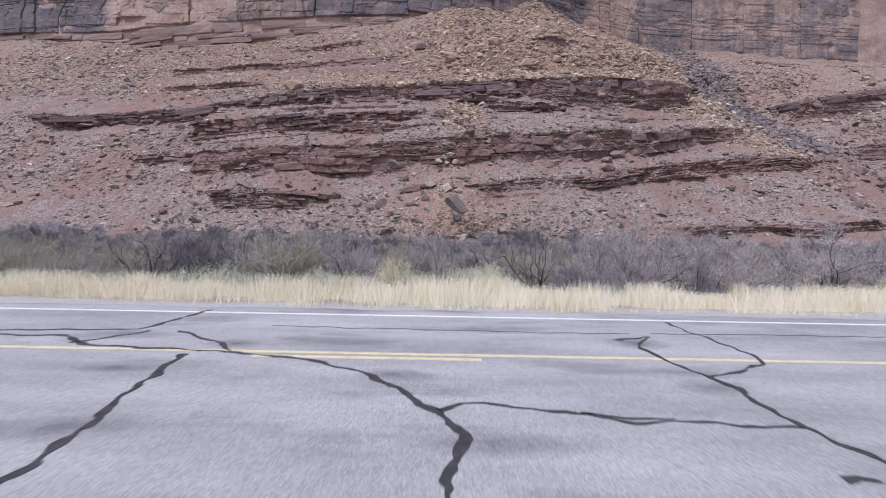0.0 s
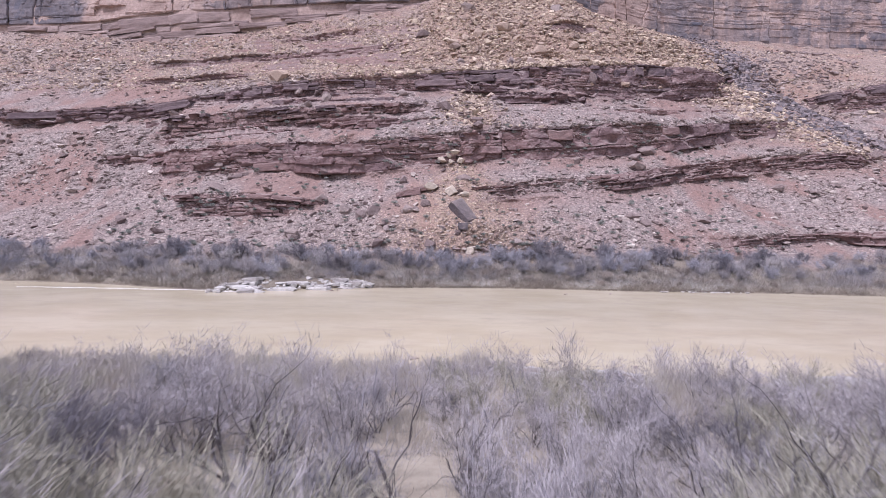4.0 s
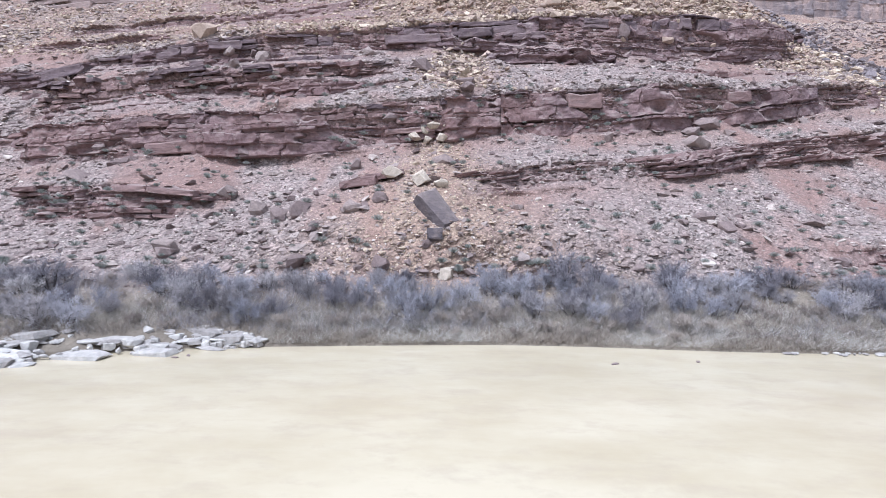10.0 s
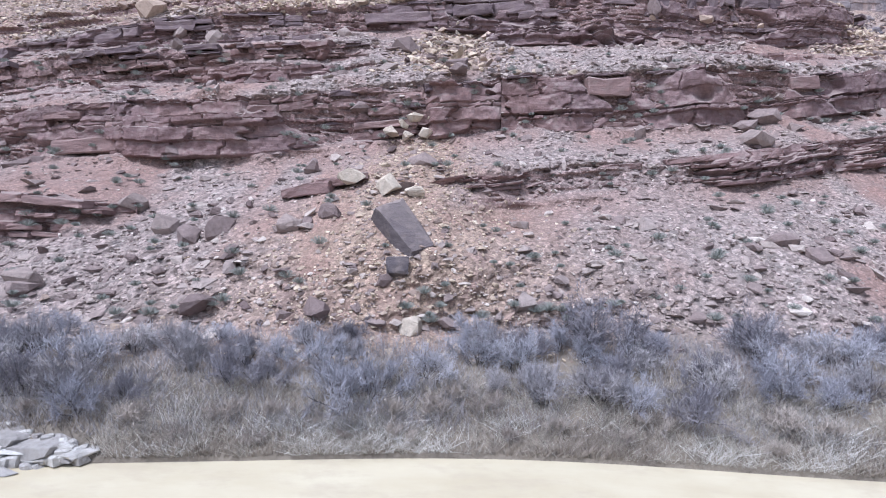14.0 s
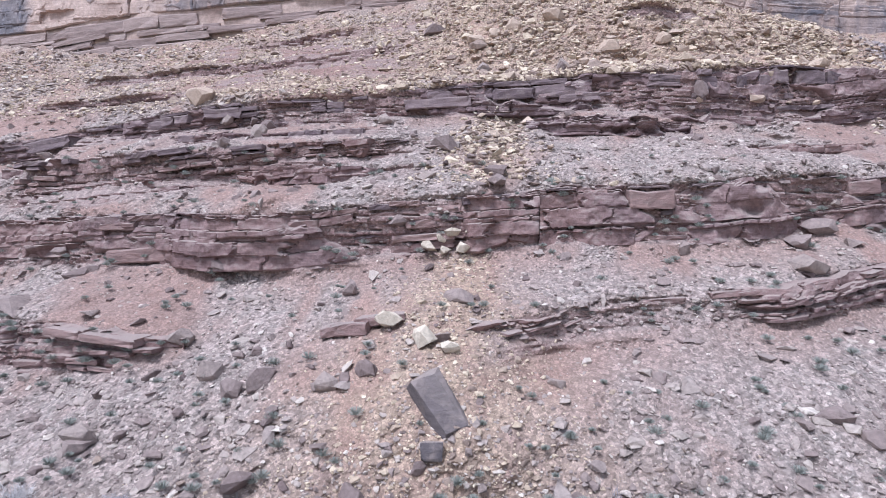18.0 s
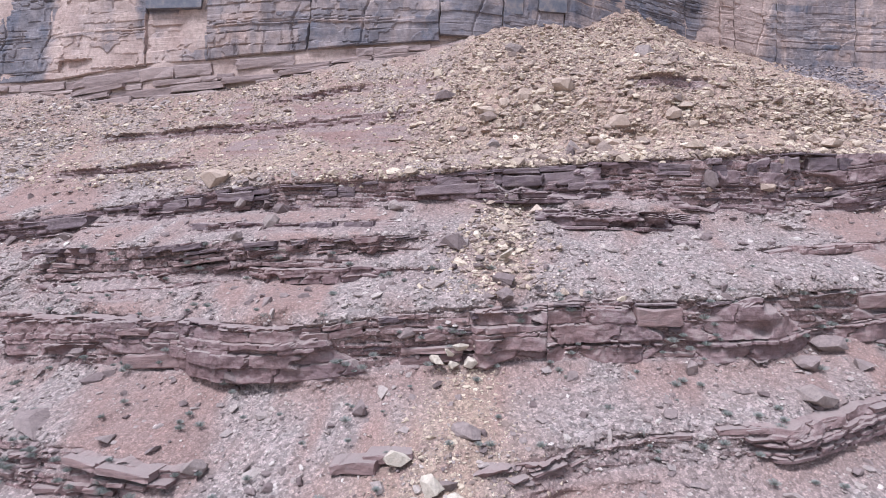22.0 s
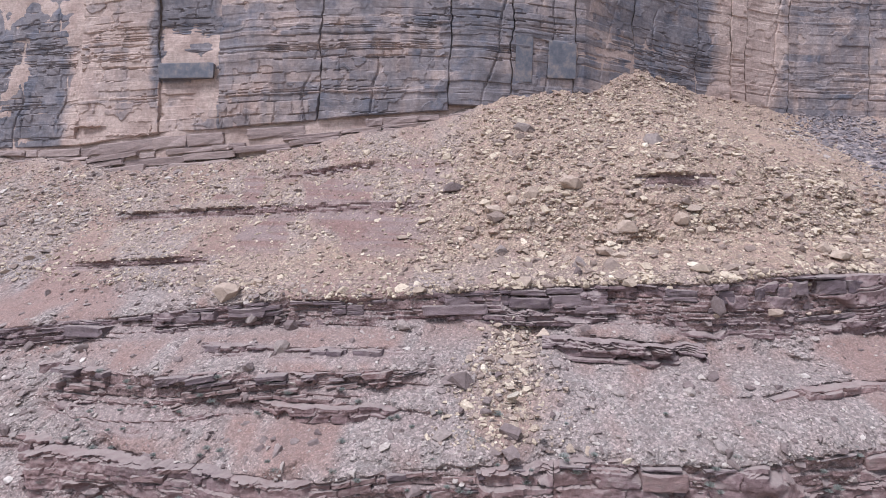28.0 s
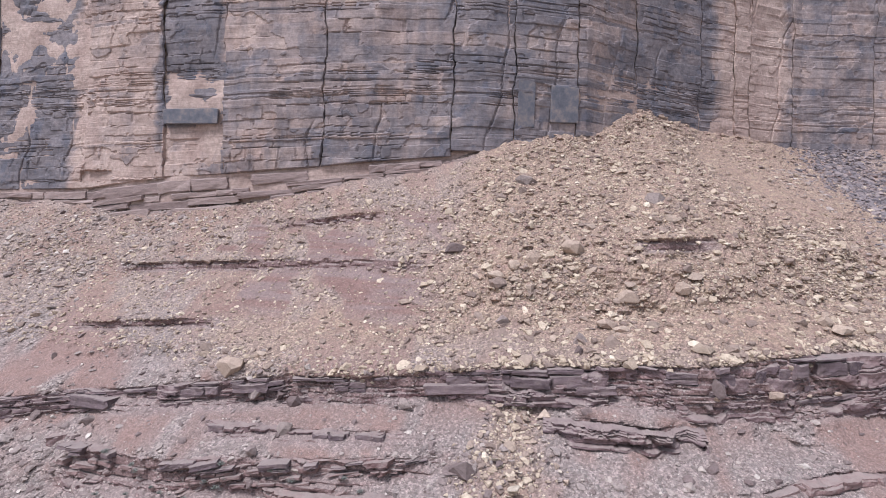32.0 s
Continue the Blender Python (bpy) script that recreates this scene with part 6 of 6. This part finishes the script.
def far_edge(r, n):
    x, d = r.uniform(-100, 110, n), 0.6 + 9 * r.random(n) ** 1.3
    keep = (r.random(n) < 0.1 + 1.6 * fbm(x, d, 3.5, 2, 77)) & ~((x > -46) & (x < -16) & (d < 4))
    x, d = x[keep], d[keep]
    y, z = far_bank(x, d)
    return x, y, z


tufts("far_bank_whips", 16000, far_edge, (0.6, 1.7), 0.022, plant_material("pale_whips", [(0.40, 0.37, 0.35), (0.58, 0.545, 0.51)]), "pale bare willow whips along the far bank", "brush", 0.55)
def far_low(r, n):
    x, d = r.uniform(-110, 120, n), 0.4 + 7.5 * r.random(n)
    m = n // 30
    own = r.integers(0, m, n)
    x, d = x[own] + r.normal(0, 0.45, n), np.maximum(0.2, d[own] + r.normal(0, 0.4, n))
    keep = ~((x > -46) & (x < -16) & (d < 4))
    x, d = x[keep], d[keep]
    y, z = far_bank(x, d)
    return x, y, z


tufts("far_low_brush", 60000, far_low, (0.3, 0.95), 0.016, plant_material("mixed_low_brush", [(0.13, 0.115, 0.105), (0.30, 0.268, 0.235), (0.52, 0.475, 0.41)], fine=0.45), "low clumps of grey and straw-coloured brush along the far bank", "brush", 0.8)


def far_roots(r, n):
    x, d = r.uniform(-14, 62, n), 0.3 + 3.2 * r.random(n) ** 1.5
    keep = r.random(n) < 0.15 + 1.5 * fbm(x, d, 3.0, 2, 178)
    x, d = x[keep], d[keep]
    y, z = far_bank(x, d)
    return x, y, z


tufts("far_edge_twigs", 9000, far_roots, (0.4, 1.3), 0.016, plant_material("bleached_twigs", [(0.46, 0.43, 0.40), (0.66, 0.63, 0.59)]), "bleached bent twigs hanging over the far water's edge", "brush", 0.95)
tufts("far_bank_brush", 90000, far_brush, (0.6, 1.9), 0.02, FARTWIG, "dense leafless grey brush covering the far bank", "brush", 0.45, lambda x, y: 0.8 + 0.5 * fbm(x, y, 4.0, 2, 75))


def tiny_shrubs(name, count, seed):
    r = np.random.default_rng(seed)
    x, z = r.uniform(-90, 90, count), -1 + 45 * r.random(count) ** 1.5
    y = hill(x, z, False)[0]
    s = r.uniform(0.4, 0.95, count)
    per = 130
    t, f = r.uniform(0, 2 * np.pi, (count, per)), np.sqrt(r.random((count, per)))
    way = np.stack([np.cos(t) * f, np.sin(t) * f, 0.9 * np.sqrt(1 - 0.85 * f * f)], -1) * s[:, None, None]
    base = np.stack([x, y - 0.4, z], -1)[:, None, :] + way * 0.25
    ob = new(name, polygons(name, *strips(base.reshape(-1, 3), (base + way).reshape(-1, 3), 0.022, 0.014, r, 0.05), plant_material("grey_green_shrub", [(0.20, 0.21, 0.19), (0.31, 0.315, 0.285)])))
    return tagged(ob, "small grey-green desert shrubs dotted over the talus", "shrubs", kind="stuff")


tiny_shrubs("talus_shrubs", 430, 91)

# ---- pale stones and crust at the near water's edge, and sandstone lumps in the sage ----
crust = [with_material(rock_mesh(2400 + s, 16, 0.4), WHITESTONE) for s in range(5)]
grim = [with_material(rock_mesh(2410 + s, 16, 0.55), BOULDER) for s in range(5)]
for i in range(260):
    x = plant_dice.uniform(6, 38)
    y = 63.8 + 8.8 * plant_dice.random() + float(bank_edge(np.array(x)))
    white = plant_dice.random() < 0.5
    w = plant_dice.uniform(0.25, 1.0) * (1.5 if white else 1.0)
    ob = new("bank_stone", plant_dice.choice(crust if white else grim))
    ob.matrix_basis = pose(x, y, max(ground_at(x, y), WATER) + 0.03, 0, 0, plant_dice.uniform(0, 360)) @ Matrix.Diagonal((w, w * 0.7, 0.3 if white else w * 0.7, 1))
    tagged(ob, "pale crusted stone on the gravel bar" if white else "dark stone on the gravel bar", "stone", "pale stones on the gravel bar" if white else "dark stones on the gravel bar")
SALT = stone_material("salt_crust", [(0.55, 0.53, 0.53), (0.72, 0.70, 0.69)])
salts = [with_material(rock_mesh(2430 + s, 18, 0.9), SALT) for s in range(4)]
for i in range(46):
    u = plant_dice.random()
    x, y = -9 + 17 * u + plant_dice.gauss(0, 0.5), 70.2 - 2.6 * u + plant_dice.gauss(0, 0.35)
    if i % 6 == 0:
        x, y = plant_dice.uniform(-26, -12), plant_dice.uniform(65, 69)
    w = plant_dice.uniform(0.4, 1.5)
    ob = new("salt_crust", salts[i % 4])
    ob.matrix_basis = pose(x, y, ground_at(x, y) + 0.05, -6, 0, plant_dice.uniform(-25, 5)) @ Matrix.Diagonal((w, w * 0.3, 0.14, 1))
    tagged(ob, "thin white salt crust on the muddy bank", "crust", "salt crusts on the near bank")
PINK = stone_material("pink_sandstone", [(0.42, 0.31, 0.26), (0.50, 0.38, 0.32)])
for i, (x, y, w) in enumerate(((4.5, 25.6, 1.5), (3.0, 24.2, 1.1), (-4.6, 20.0, 1.1), (-5.6, 25.0, 1.3), (-10, 18.5, 0.7))):
    ob = new("bank_boulder", with_material(rock_mesh(2450 + i, 24, 0.7), PINK))
    ob.matrix_basis = pose(x, y, ground_at(x, y) + 0.12, 0, 0, 50 * i) @ Matrix.Diagonal((w, w * 0.7, w * 0.55, 1))
    tagged(ob, "pinkish sandstone boulder among the sagebrush", "boulder", "boulders in the sagebrush")
